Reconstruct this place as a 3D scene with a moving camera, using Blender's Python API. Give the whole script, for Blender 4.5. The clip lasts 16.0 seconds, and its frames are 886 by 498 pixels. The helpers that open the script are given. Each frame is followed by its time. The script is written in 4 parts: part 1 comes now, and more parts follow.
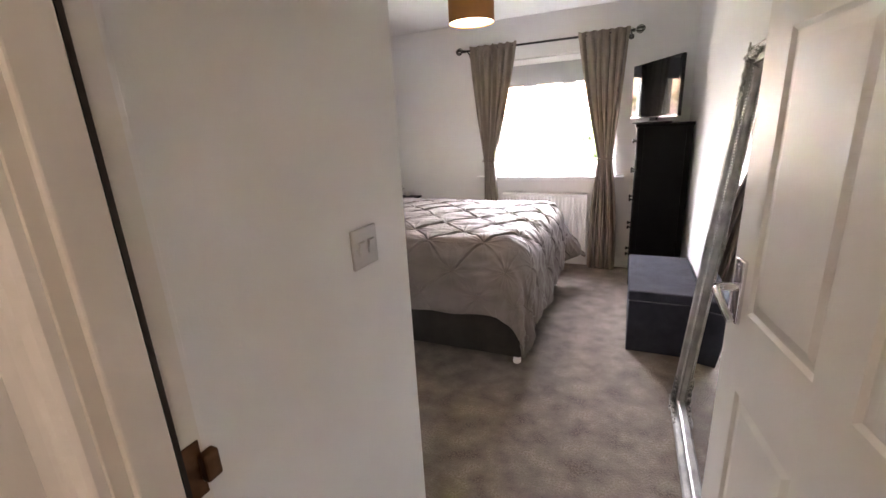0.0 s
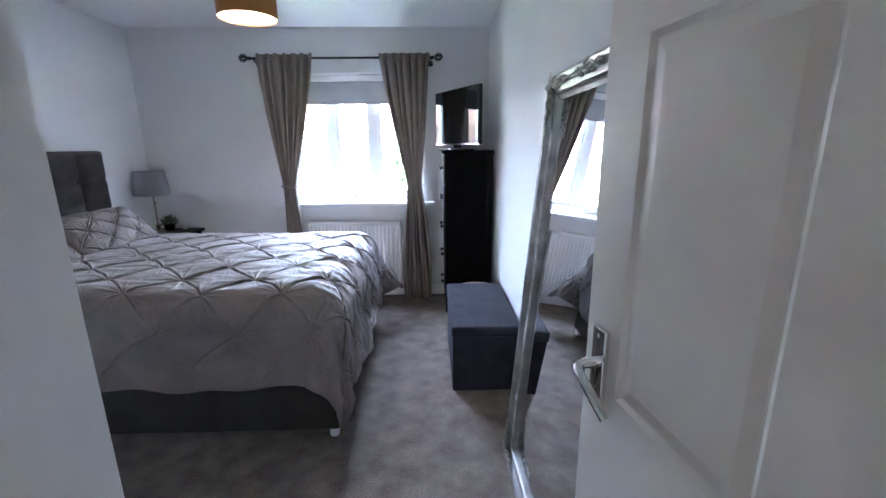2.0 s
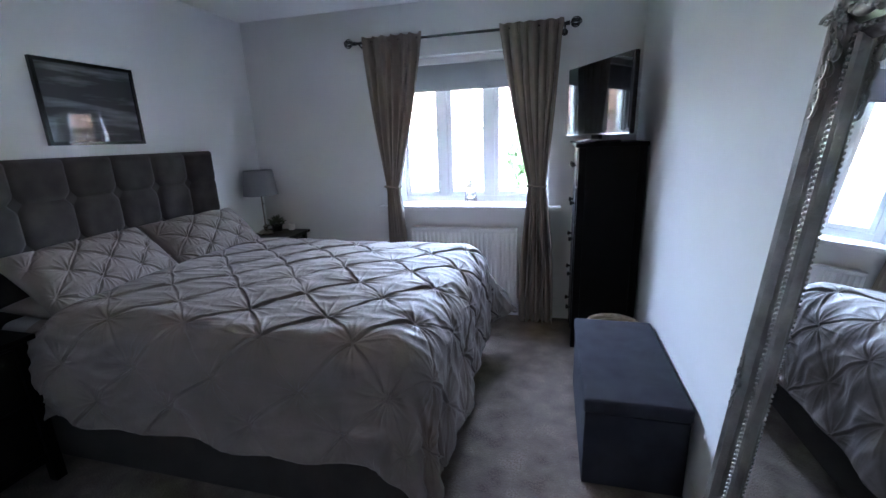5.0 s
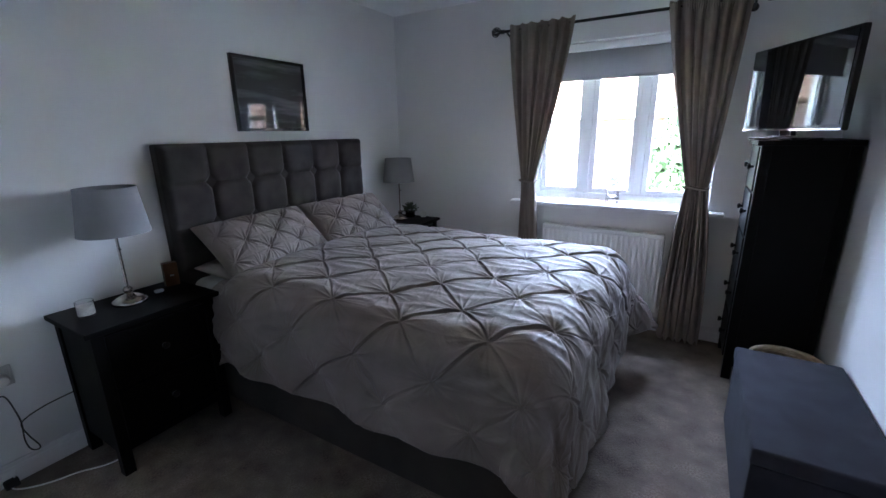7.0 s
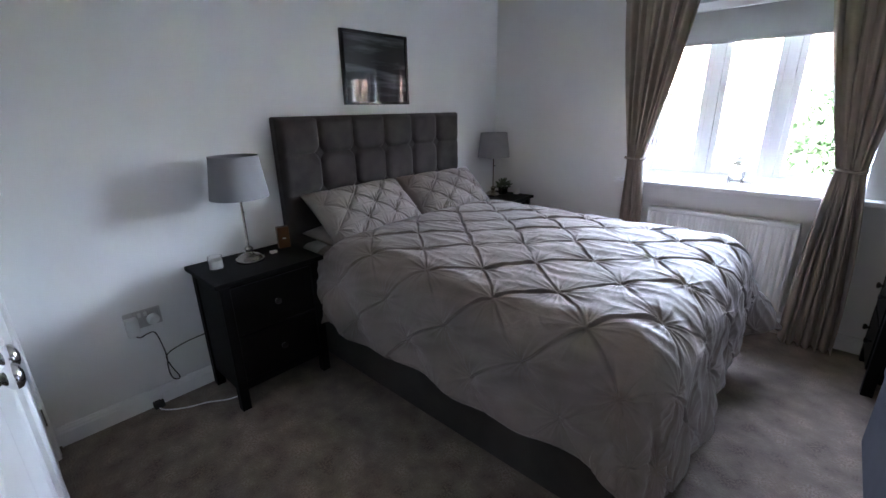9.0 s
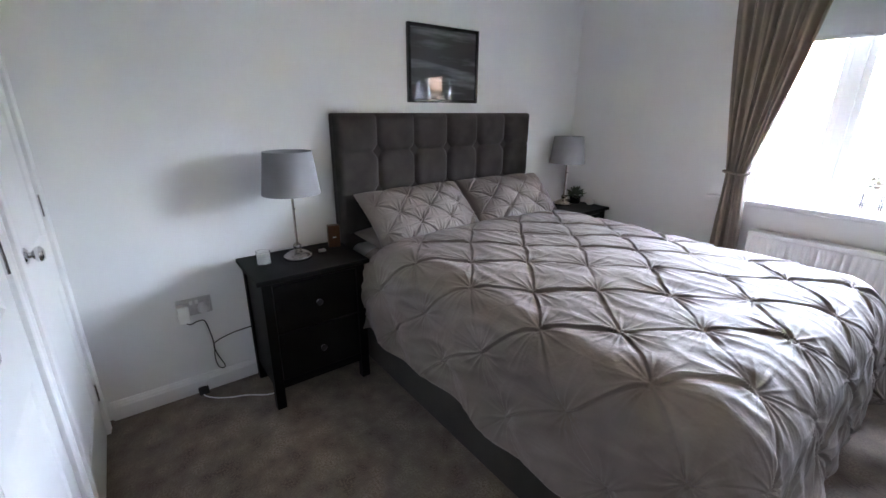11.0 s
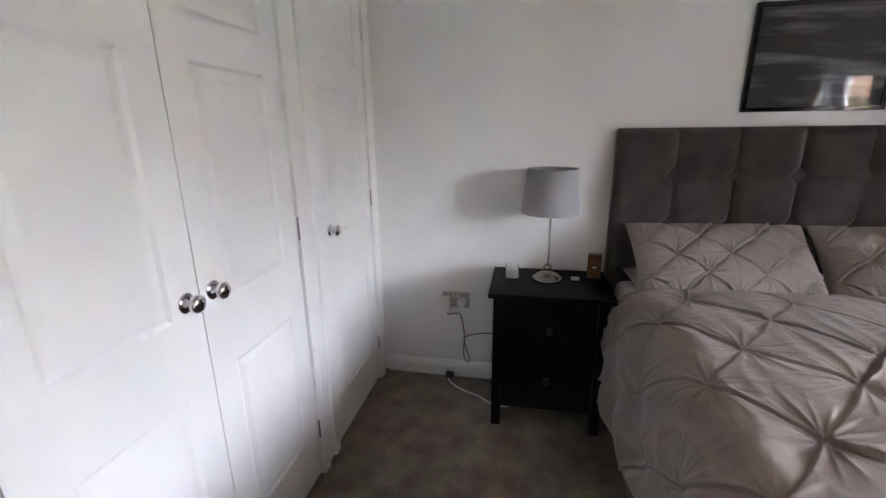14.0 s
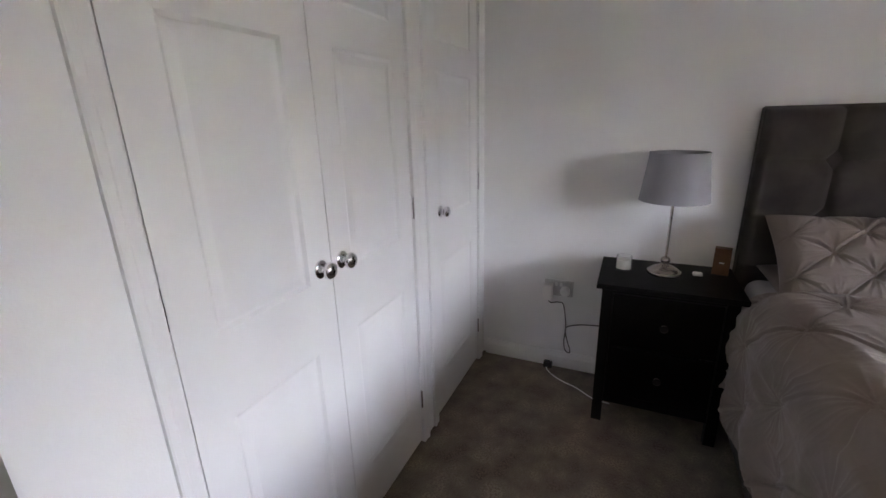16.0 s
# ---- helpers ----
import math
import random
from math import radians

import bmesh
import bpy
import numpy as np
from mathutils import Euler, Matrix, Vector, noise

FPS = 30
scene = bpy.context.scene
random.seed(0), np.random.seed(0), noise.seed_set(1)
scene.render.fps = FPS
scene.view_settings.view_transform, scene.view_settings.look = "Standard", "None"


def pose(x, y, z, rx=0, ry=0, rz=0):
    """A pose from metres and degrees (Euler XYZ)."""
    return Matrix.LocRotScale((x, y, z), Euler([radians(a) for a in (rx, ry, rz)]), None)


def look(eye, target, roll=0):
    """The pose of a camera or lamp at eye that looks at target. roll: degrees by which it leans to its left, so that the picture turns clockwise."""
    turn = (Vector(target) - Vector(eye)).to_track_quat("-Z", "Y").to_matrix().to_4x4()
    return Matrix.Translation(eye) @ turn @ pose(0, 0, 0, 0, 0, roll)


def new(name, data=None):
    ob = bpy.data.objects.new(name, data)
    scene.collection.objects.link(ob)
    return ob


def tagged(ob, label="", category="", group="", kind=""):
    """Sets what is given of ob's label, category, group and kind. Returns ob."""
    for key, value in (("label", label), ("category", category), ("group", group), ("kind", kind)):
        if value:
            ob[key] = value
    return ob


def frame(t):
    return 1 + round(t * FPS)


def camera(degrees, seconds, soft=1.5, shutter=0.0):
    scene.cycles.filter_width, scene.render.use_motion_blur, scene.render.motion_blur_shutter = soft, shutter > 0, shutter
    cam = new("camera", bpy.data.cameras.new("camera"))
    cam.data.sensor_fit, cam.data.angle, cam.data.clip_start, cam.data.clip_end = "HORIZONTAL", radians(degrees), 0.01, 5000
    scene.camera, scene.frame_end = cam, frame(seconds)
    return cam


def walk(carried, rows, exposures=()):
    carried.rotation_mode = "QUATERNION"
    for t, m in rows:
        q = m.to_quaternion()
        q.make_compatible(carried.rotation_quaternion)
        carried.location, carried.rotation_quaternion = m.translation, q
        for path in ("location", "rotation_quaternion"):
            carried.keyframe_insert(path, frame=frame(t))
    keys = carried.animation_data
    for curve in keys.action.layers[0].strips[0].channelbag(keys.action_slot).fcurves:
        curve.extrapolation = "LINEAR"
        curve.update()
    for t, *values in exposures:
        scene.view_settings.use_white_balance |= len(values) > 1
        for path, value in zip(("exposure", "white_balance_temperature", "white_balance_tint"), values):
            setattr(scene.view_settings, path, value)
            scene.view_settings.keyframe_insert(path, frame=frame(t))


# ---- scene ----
cam = camera(92.9, 16.0)
PATH = [
    (0, (2.489, -0.966, 1.338), (1.703, 0.791, 0.794), -3.0),
    (0.3, (2.446, -0.919, 1.328), (1.789, 0.894, 0.8), -0.9),
    (0.5, (2.443, -0.863, 1.336), (1.801, 0.961, 0.825), -0.4),
    (1, (2.492, -0.748, 1.345), (1.973, 1.118, 0.846), -0.1),
    (1.5, (2.467, -0.605, 1.32), (2.305, 1.328, 0.833), 1.4),
    (2, (2.443, -0.56, 1.337), (2.487, 1.382, 0.864), -0.6),
    (2.5, (2.464, -0.439, 1.348), (2.303, 1.496, 0.867), -1.5),
    (3, (2.463, -0.329, 1.345), (2.266, 1.59, 0.818), 0.1),
    (3.2, (2.458, -0.266, 1.349), (2.295, 1.656, 0.818), -0.1),
    (5.5, (2.362, 0.086, 1.359), (1.759, 1.928, 0.866), -1.7),
    (6, (2.33, 0.091, 1.369), (1.634, 1.901, 0.881), -0.7),
    (6.5, (2.296, 0.099, 1.365), (1.461, 1.845, 0.861), -0.7),
    (7, (2.269, 0.094, 1.364), (1.284, 1.751, 0.832), -0.9),
    (7.5, (2.269, 0.102, 1.339), (1.225, 1.682, 0.696), -0.1),
    (8, (2.249, 0.097, 1.335), (1.168, 1.618, 0.616), 0.1),
    (8.5, (2.243, 0.102, 1.335), (1.044, 1.559, 0.674), -0.9),
    (9, (2.223, 0.087, 1.352), (0.932, 1.48, 0.723), -1.1),
    (9.5, (2.199, 0.08, 1.357), (0.8, 1.378, 0.758), -1.2),
    (12, (2.065, 0.508, 1.328), (0.492, 1.583, 0.719), -0.5),
    (12.5, (2.008, 0.612, 1.317), (0.31, 1.518, 0.777), -2.1),
    (13, (2.028, 0.717, 1.325), (0.124, 1.047, 0.813), -1.7),
    (13.5, (2.064, 0.777, 1.326), (0.14, 0.668, 0.788), 0.3),
    (14, (2.078, 0.772, 1.328), (0.189, 0.398, 0.789), -0.7),
    (14.5, (2.09, 0.746, 1.321), (0.27, 0.108, 0.793), -1.1),
    (15, (2.107, 0.726, 1.318), (0.377, -0.123, 0.781), -0.9),
    (15.5, (2.118, 0.708, 1.311), (0.404, -0.155, 0.747), -1.3),
    (16, (2.108, 0.719, 1.311), (0.365, -0.066, 0.726), -1.5),
]
EXPOSURES = [(0, 8.5, 7600, 22), (0.5, 8.4, 7000, 20), (1.5, 8.15, 5700, 15), (2.3, 7.9, 5450, 14), (3, 7.63, 5300, 13), (5.5, 7.25, 5450, 13), (7, 7.15, 5550, 13), (9, 7.6, 5950, 14), (12.5, 8.15, 6550, 16), (13.5, 7.85, 6850, 19), (14.5, 7.75, 7000, 20), (16, 7.35, 7000, 21)]
walk(cam, [(t, look(eye, target, roll)) for t, eye, target, roll in PATH], EXPOSURES)

# ---- light ----
world = bpy.data.worlds.new("sky")
scene.world = world
world.use_nodes = True
wn = world.node_tree.nodes
sky = wn.new("ShaderNodeTexSky")
sky.sky_type = "NISHITA"
sky.sun_disc = False
sky.sun_elevation, sky.sun_rotation = radians(50), radians(200)
sky.dust_density = 1.5
cloud = wn.new("ShaderNodeHueSaturation")
cloud.inputs["Saturation"].default_value = 0.5
world.node_tree.links.new(sky.outputs[0], cloud.inputs["Color"])
world.node_tree.links.new(cloud.outputs[0], wn["Background"].inputs[0])
# an overcast sky is some four times as bright overhead as at the horizon
sky_dir, sky_part, sky_level = wn.new("ShaderNodeTexCoord"), wn.new("ShaderNodeSeparateXYZ"), wn.new("ShaderNodeMapRange")
sky_level.inputs["From Min"].default_value, sky_level.inputs["From Max"].default_value = 0.0, 0.75
sky_level.inputs["To Min"].default_value, sky_level.inputs["To Max"].default_value = 0.035, 0.15
world.node_tree.links.new(sky_dir.outputs["Generated"], sky_part.inputs[0])
world.node_tree.links.new(sky_part.outputs["Z"], sky_level.inputs["Value"])
world.node_tree.links.new(sky_level.outputs[0], wn["Background"].inputs[1])
sun_data = bpy.data.lights.new("sun", "SUN")
sun_data.energy, sun_data.angle, sun_data.color = 0.6, radians(20), (1, 0.95, 0.88)
sun = new("sun", sun_data)
sun.matrix_world = look((0, 0, 20), (-5, 14, 0))
portal_data = bpy.data.lights.new("window_portal", "AREA")
portal_data.shape, portal_data.size, portal_data.size_y = "RECTANGLE", 1.18, 1.08
portal_data.cycles.is_portal = True
portal = new("window_portal", portal_data)
portal.matrix_world = look((1.778, 3.455, 1.39), (1.778, 0, 1.39))
bulb_data = bpy.data.lights.new("pendant_bulb", "POINT")
bulb_data.energy, bulb_data.color, bulb_data.shadow_soft_size = 0.02, (1, 0.72, 0.42), 0.04
hall_data = bpy.data.lights.new("hall_bulb", "POINT")
hall_data.energy, hall_data.color, hall_data.shadow_soft_size = 0.035, (1, 0.8, 0.62), 0.06


# ---- materials ----
def surf(name, c1, c2=None, scale=6.0, rough=0.6, metal=0.0, bump=0.0, bump_scale=200.0, stretch=(1, 1, 1), c3=None, sheen=0.0, coat=0.0, rough_var=0.08, spec=0.5, see=0.0):
    m = bpy.data.materials.new(name)
    m.use_nodes = True
    n, l = m.node_tree.nodes, m.node_tree.links
    b = n["Principled BSDF"]
    b.inputs["Metallic"].default_value = metal
    b.inputs["Sheen Weight"].default_value = sheen
    b.inputs["Coat Weight"].default_value = coat
    co = n.new("ShaderNodeTexCoord")
    mp = n.new("ShaderNodeMapping")
    mp.inputs["Scale"].default_value = stretch
    l.new(co.outputs["Object"], mp.inputs[0])
    big = n.new("ShaderNodeTexNoise")
    big.inputs["Scale"].default_value = scale
    big.inputs["Detail"].default_value = 6
    l.new(mp.outputs[0], big.inputs["Vector"])
    fine = n.new("ShaderNodeTexNoise")
    fine.inputs["Scale"].default_value = bump_scale
    fine.inputs["Detail"].default_value = 3
    l.new(mp.outputs[0], fine.inputs["Vector"])
    ramp = n.new("ShaderNodeValToRGB")
    ramp.color_ramp.elements[0].position, ramp.color_ramp.elements[1].position = 0.35, 0.65
    ramp.color_ramp.elements[0].color = (*c1, 1)
    ramp.color_ramp.elements[1].color = (*(c2 or c1), 1)
    l.new(big.outputs[0], ramp.inputs[0])
    colour = ramp.outputs[0]
    if c3:
        mix = n.new("ShaderNodeMix")
        mix.data_type = "RGBA"
        r3 = n.new("ShaderNodeValToRGB")
        r3.color_ramp.elements[0].position, r3.color_ramp.elements[1].position = 0.42, 0.62
        l.new(fine.outputs[0], r3.inputs[0])
        l.new(r3.outputs[0], mix.inputs[0])
        l.new(colour, mix.inputs[6])
        mix.inputs[7].default_value = (*c3, 1)
        colour = mix.outputs[2]
    l.new(colour, b.inputs["Base Color"])
    mr = n.new("ShaderNodeMapRange")
    mr.inputs[3].default_value, mr.inputs[4].default_value = max(0.0, rough - rough_var), min(1.0, rough + rough_var)
    l.new(big.outputs[0], mr.inputs[0])
    l.new(mr.outputs[0], b.inputs["Roughness"])
    b.inputs["Specular IOR Level"].default_value = spec
    if see:
        tr = n.new("ShaderNodeBsdfTranslucent")
        l.new(colour, tr.inputs[0])
        ms = n.new("ShaderNodeMixShader")
        ms.inputs[0].default_value = see
        l.new(b.outputs[0], ms.inputs[1])
        l.new(tr.outputs[0], ms.inputs[2])
        l.new(ms.outputs[0], n["Material Output"].inputs[0])
    if bump:
        bp = n.new("ShaderNodeBump")
        bp.inputs["Strength"].default_value = bump
        bp.inputs["Distance"].default_value = 0.004
        l.new(fine.outputs[0], bp.inputs["Height"])
        l.new(bp.outputs[0], b.inputs["Normal"])
    return m


WALL = surf("wall_paint", (0.755, 0.755, 0.75), (0.785, 0.785, 0.78), 2.5, 0.75, bump=0.08, bump_scale=260)
CEIL = surf("ceiling_paint", (0.82, 0.82, 0.82), (0.85, 0.85, 0.85), 2.0, 0.85, bump=0.08, bump_scale=200)
GLOSS = surf("white_gloss_paint", (0.74, 0.74, 0.735), (0.78, 0.78, 0.775), 4, 0.35, bump=0.04, bump_scale=90)
CREAM = surf("aged_white_door_paint", (0.70, 0.68, 0.64), (0.74, 0.72, 0.69), 5, 0.38, bump=0.05, bump_scale=120)
CARPET = surf("grey_carpet", (0.082, 0.061, 0.045), (0.245, 0.200, 0.162), 9, 0.92, bump=1.0, bump_scale=120, c3=(0.150, 0.118, 0.091), sheen=0.18, spec=0.25)
UPVC = surf("white_upvc", (0.8, 0.8, 0.8), (0.84, 0.84, 0.84), 3, 0.3)
BLACKWOOD = surf("black_stained_wood", (0.003, 0.0027, 0.0026), (0.006, 0.0053, 0.005), 5, 0.5, bump=0.15, bump_scale=70, stretch=(1, 1, 0.15), spec=0.1)
VELVET = surf("charcoal_velvet", (0.032, 0.0268, 0.0245), (0.058, 0.0490, 0.0450), 9, 0.8, bump=0.25, bump_scale=400, sheen=0.15, spec=0.25)
BASEFAB = surf("charcoal_base_fabric", (0.034, 0.029, 0.025), (0.050, 0.043, 0.038), 8, 0.9, bump=0.4, bump_scale=500, sheen=0.08, spec=0.2)
DUVET = surf("silver_grey_duvet_cotton", (0.176, 0.147, 0.130), (0.217, 0.184, 0.165), 6, 0.64, bump=0.5, bump_scale=38, sheen=0.1, spec=0.35)
SHEET = surf("pale_grey_cotton", (0.3, 0.29, 0.29), (0.35, 0.34, 0.34), 8, 0.8, bump=0.2, bump_scale=300)
OTTO = surf("slate_linen", (0.029, 0.029, 0.037), (0.042, 0.042, 0.053), 10, 0.95, bump=0.6, bump_scale=600, sheen=0.05, spec=0.12)
CURT = surf("taupe_curtain_cloth", (0.265, 0.22, 0.182), (0.335, 0.285, 0.24), 7, 0.7, bump=0.3, bump_scale=450, stretch=(1, 1, 0.3), sheen=0.2, spec=0.2, see=0.18)
BLIND = surf("grey_blind_cloth", (0.36, 0.36, 0.37), (0.41, 0.41, 0.42), 5, 0.8, bump=0.2, bump_scale=400, see=0.25)
CHROME = surf("chrome", (0.75, 0.75, 0.77), (0.8, 0.8, 0.82), 20, 0.08, metal=1, rough_var=0.04)
NICKEL = surf("brushed_nickel", (0.36, 0.33, 0.30), (0.48, 0.44, 0.40), 24, 0.22, metal=1, rough_var=0.06)
BLACKMETAL = surf("black_iron", (0.015, 0.015, 0.016), (0.03, 0.03, 0.03), 20, 0.4, metal=0.6)
BRONZE = surf("aged_brass", (0.10, 0.055, 0.03), (0.17, 0.10, 0.06), 30, 0.35, metal=1)
SILVER = surf("silver_leaf", (0.29, 0.28, 0.268), (0.46, 0.445, 0.425), 14, 0.42, metal=0.82, bump=0.3, bump_scale=90)
LAMPGREY = surf("grey_lampshade_cloth", (0.27, 0.27, 0.285), (0.31, 0.31, 0.325), 8, 0.85, bump=0.3, bump_scale=500, stretch=(1, 1, 0.4))
AMBER = surf("amber_shade_cloth", (0.31, 0.125, 0.03), (0.38, 0.16, 0.045), 8, 0.7, bump=0.3, bump_scale=300, stretch=(1, 1, 0.2))
BLACKGLOSS = surf("black_gloss_plastic", (0.006, 0.006, 0.007), (0.009, 0.009, 0.01), 10, 0.12, rough_var=0.03)
SCREEN = surf("dark_screen_glass", (0.004, 0.004, 0.005), (0.005, 0.005, 0.006), 10, 0.04, rough_var=0.01, coat=0.3)
PLASTIC = surf("white_plastic", (0.72, 0.72, 0.70), (0.76, 0.76, 0.74), 10, 0.35)
SWITCHP = surf("satin_grey_plastic", (0.46, 0.44, 0.43), (0.52, 0.5, 0.49), 12, 0.4)
GREYSOCKET = surf("brushed_steel_plate", (0.45, 0.44, 0.43), (0.55, 0.54, 0.53), 30, 0.35, metal=0.8, stretch=(1, 8, 1))
# dark rubber of cables and keys, also the shadow gap in the door rebate
DARKRUB_SHADE = surf("dark_rubber_and_shade", (0.02, 0.017, 0.014), (0.035, 0.03, 0.025), 10, 0.8)
WICKER = surf("pale_wicker", (0.35, 0.28, 0.19), (0.5, 0.42, 0.3), 40, 0.75, bump=0.4, bump_scale=150)
WAX = surf("white_wax", (0.75, 0.74, 0.7), (0.8, 0.79, 0.75), 10, 0.5)
LEAF = surf("sage_leaf", (0.05, 0.07, 0.045), (0.1, 0.13, 0.08), 20, 0.6)
BRICK = surf("red_brick", (0.19, 0.12, 0.098), (0.25, 0.165, 0.135), 3, 0.9, bump=0.3, bump_scale=40)
TILE = surf("brown_roof_tile", (0.16, 0.09, 0.06), (0.22, 0.13, 0.09), 3, 0.85, bump=0.3, bump_scale=20)
FARGLASS = surf("sky_lit_window_glass", (0.5, 0.53, 0.56), (0.6, 0.62, 0.65), 2, 0.1, metal=0.7)
GRASS = surf("lawn_green", (0.045, 0.08, 0.02), (0.08, 0.12, 0.03), 0.8, 0.95, bump=0.5, bump_scale=30)
FOLIAGE = surf("tree_foliage", (0.04, 0.075, 0.028), (0.075, 0.115, 0.05), 4, 0.8)
BARK = surf("tree_bark", (0.08, 0.06, 0.045), (0.13, 0.1, 0.08), 12, 0.9, bump=0.6, bump_scale=30)
COPPER = surf("copper_box_card", (0.11, 0.05, 0.022), (0.16, 0.078, 0.036), 15, 0.35, metal=0.6)


def glass(name, rough=0.0, colour=(1, 1, 1)):
    m = bpy.data.materials.new(name)
    m.use_nodes = True
    b = m.node_tree.nodes["Principled BSDF"]
    b.inputs["Base Color"].default_value = (*colour, 1)
    b.inputs["Roughness"].default_value = rough
    b.inputs["Transmission Weight"].default_value = 1.0
    b.inputs["IOR"].default_value = 1.45
    return m


def mirror_glass():
    m = bpy.data.materials.new("mirror_silvering")
    m.use_nodes = True
    b = m.node_tree.nodes["Principled BSDF"]
    b.inputs["Base Color"].default_value = (0.82, 0.85, 0.85, 1)
    b.inputs["Metallic"].default_value = 1
    b.inputs["Roughness"].default_value = 0.01
    return m


def glow(name, colour, strength):
    m = bpy.data.materials.new(name)
    m.use_nodes = True
    b = m.node_tree.nodes["Principled BSDF"]
    b.inputs["Base Color"].default_value = (0.8, 0.75, 0.68, 1)
    b.inputs["Emission Color"].default_value = (*colour, 1)
    b.inputs["Emission Strength"].default_value = strength
    return m


def print_art():
    """Dark abstract print with pale horizontal brush strokes."""
    m = bpy.data.materials.new("dark_brushed_print")
    m.use_nodes = True
    n, l = m.node_tree.nodes, m.node_tree.links
    b = n["Principled BSDF"]
    co = n.new("ShaderNodeTexCoord")
    mp = n.new("ShaderNodeMapping")
    mp.inputs["Scale"].default_value = (1, 1.6, 13)
    ns = n.new("ShaderNodeTexNoise")
    ns.inputs["Scale"].default_value, ns.inputs["Detail"].default_value = 1.6, 7
    rp = n.new("ShaderNodeValToRGB")
    rp.color_ramp.elements[0].position, rp.color_ramp.elements[1].position = 0.48, 0.82
    rp.color_ramp.elements[0].color, rp.color_ramp.elements[1].color = (0.012, 0.013, 0.015, 1), (0.22, 0.23, 0.25, 1)
    l.new(co.outputs["Object"], mp.inputs[0])
    l.new(mp.outputs[0], ns.inputs["Vector"])
    l.new(ns.outputs[0], rp.inputs[0])
    l.new(rp.outputs[0], b.inputs["Base Color"])
    b.inputs["Roughness"].default_value = 0.6
    b.inputs["Coat Weight"].default_value = 1.0
    b.inputs["Coat Roughness"].default_value = 0.01
    return m


GLASS, PANE, MIRROR, ART = glass("clear_glass"), glass("window_glass"), mirror_glass(), print_art()
BULB = glow("pendant_diffuser_glow", (1, 0.80, 0.55), 0.07)


# ---- building blocks ----
def part(name, bm, material, parent, label="", smooth=False):
    me = bpy.data.meshes.new(name)
    bm.normal_update()
    bm.to_mesh(me)
    bm.free()
    me.materials.append(material)
    if smooth:
        for p in me.polygons:
            p.use_smooth = True
        me.set_sharp_from_angle(angle=radians(50))
    ob = new(name, me)
    if parent:
        ob.parent = parent
    return tagged(ob, label)


def thing(name, label, category, at=(0, 0, 0), rz=0.0, group="", kind=""):
    ob = new(name)
    ob.empty_display_size = 0.1
    ob.matrix_world = pose(*at, 0, 0, rz)
    return tagged(ob, label, category, group, kind)


def box(x0, y0, z0, x1, y1, z1, bevel=0.0, seg=2, bm=None):
    b = bmesh.new()
    r = bmesh.ops.create_cube(b, size=1)
    for v in r["verts"]:
        v.co = Vector((x0 + (v.co.x + 0.5) * (x1 - x0), y0 + (v.co.y + 0.5) * (y1 - y0), z0 + (v.co.z + 0.5) * (z1 - z0)))
    if bevel:
        bmesh.ops.bevel(b, geom=b.edges[:], offset=bevel, segments=seg, affect="EDGES", profile=0.5)
    return join(bm, b) if bm else b


def join(a, b):
    me = bpy.data.meshes.new("tmp")
    b.to_mesh(me)
    b.free()
    a.from_mesh(me)
    bpy.data.meshes.remove(me)
    return a


def lathe(profile, seg=28, m=None):
    """A turned shape from (radius, height) pairs."""
    b = bmesh.new()
    rings = []
    for r, z in profile:
        rings.append([b.verts.new((r * math.cos(2 * math.pi * i / seg), r * math.sin(2 * math.pi * i / seg), z)) for i in range(seg)])
    for p, q in zip(rings, rings[1:]):
        for i in range(seg):
            b.faces.new((p[i], p[(i + 1) % seg], q[(i + 1) % seg], q[i]))
    if profile[0][0] > 1e-5:
        b.faces.new(rings[0][::-1])
    if profile[-1][0] > 1e-5:
        b.faces.new(rings[-1])
    bmesh.ops.remove_doubles(b, verts=b.verts[:], dist=1e-6)
    if m:
        bmesh.ops.transform(b, matrix=m, verts=b.verts[:])
    return b


def tube(points, r, seg=8, closed=False):
    """A round bar along points."""
    b = bmesh.new()
    pts = [Vector(p) for p in points]
    rings, up = [], Vector((0, 0, 1))
    for i, p in enumerate(pts):
        a = pts[i - 1] if i or closed else p
        c = pts[(i + 1) % len(pts)] if closed or i < len(pts) - 1 else p
        d = (c - a).normalized()
        side = d.cross(up)
        if side.length < 1e-3:
            side = d.cross(Vector((1, 0, 0)))
        side.normalize()
        top = side.cross(d)
        rr = r(i / max(1, len(pts) - 1)) if callable(r) else r
        rings.append([b.verts.new(p + rr * (math.cos(2 * math.pi * k / seg) * side + math.sin(2 * math.pi * k / seg) * top)) for k in range(seg)])
    pairs = list(zip(rings, rings[1:])) + ([(rings[-1], rings[0])] if closed else [])
    for p, q in pairs:
        for k in range(seg):
            b.faces.new((p[k], p[(k + 1) % seg], q[(k + 1) % seg], q[k]))
    if not closed:
        b.faces.new(rings[0][::-1])
        b.faces.new(rings[-1])
    return b


def sheet(f, nu, nv, wrap=False):
    """A surface of points f(i / nu, j / nv)."""
    b = bmesh.new()
    g = [[b.verts.new(f(i / nu, j / nv)) for j in range(nv + 1)] for i in range(nu + 1)]
    for i in range(nu):
        for j in range(nv):
            b.faces.new((g[i][j], g[i + 1][j], g[i + 1][j + 1], g[i][j + 1]))
    return b


def moved(b, m):
    bmesh.ops.transform(b, matrix=m, verts=b.verts[:])
    return b


def structure(name, bm, material, label, category, smooth=False):
    ob = part(name, bm, material, None, "", smooth)
    return tagged(ob, label, category, "", "structure")


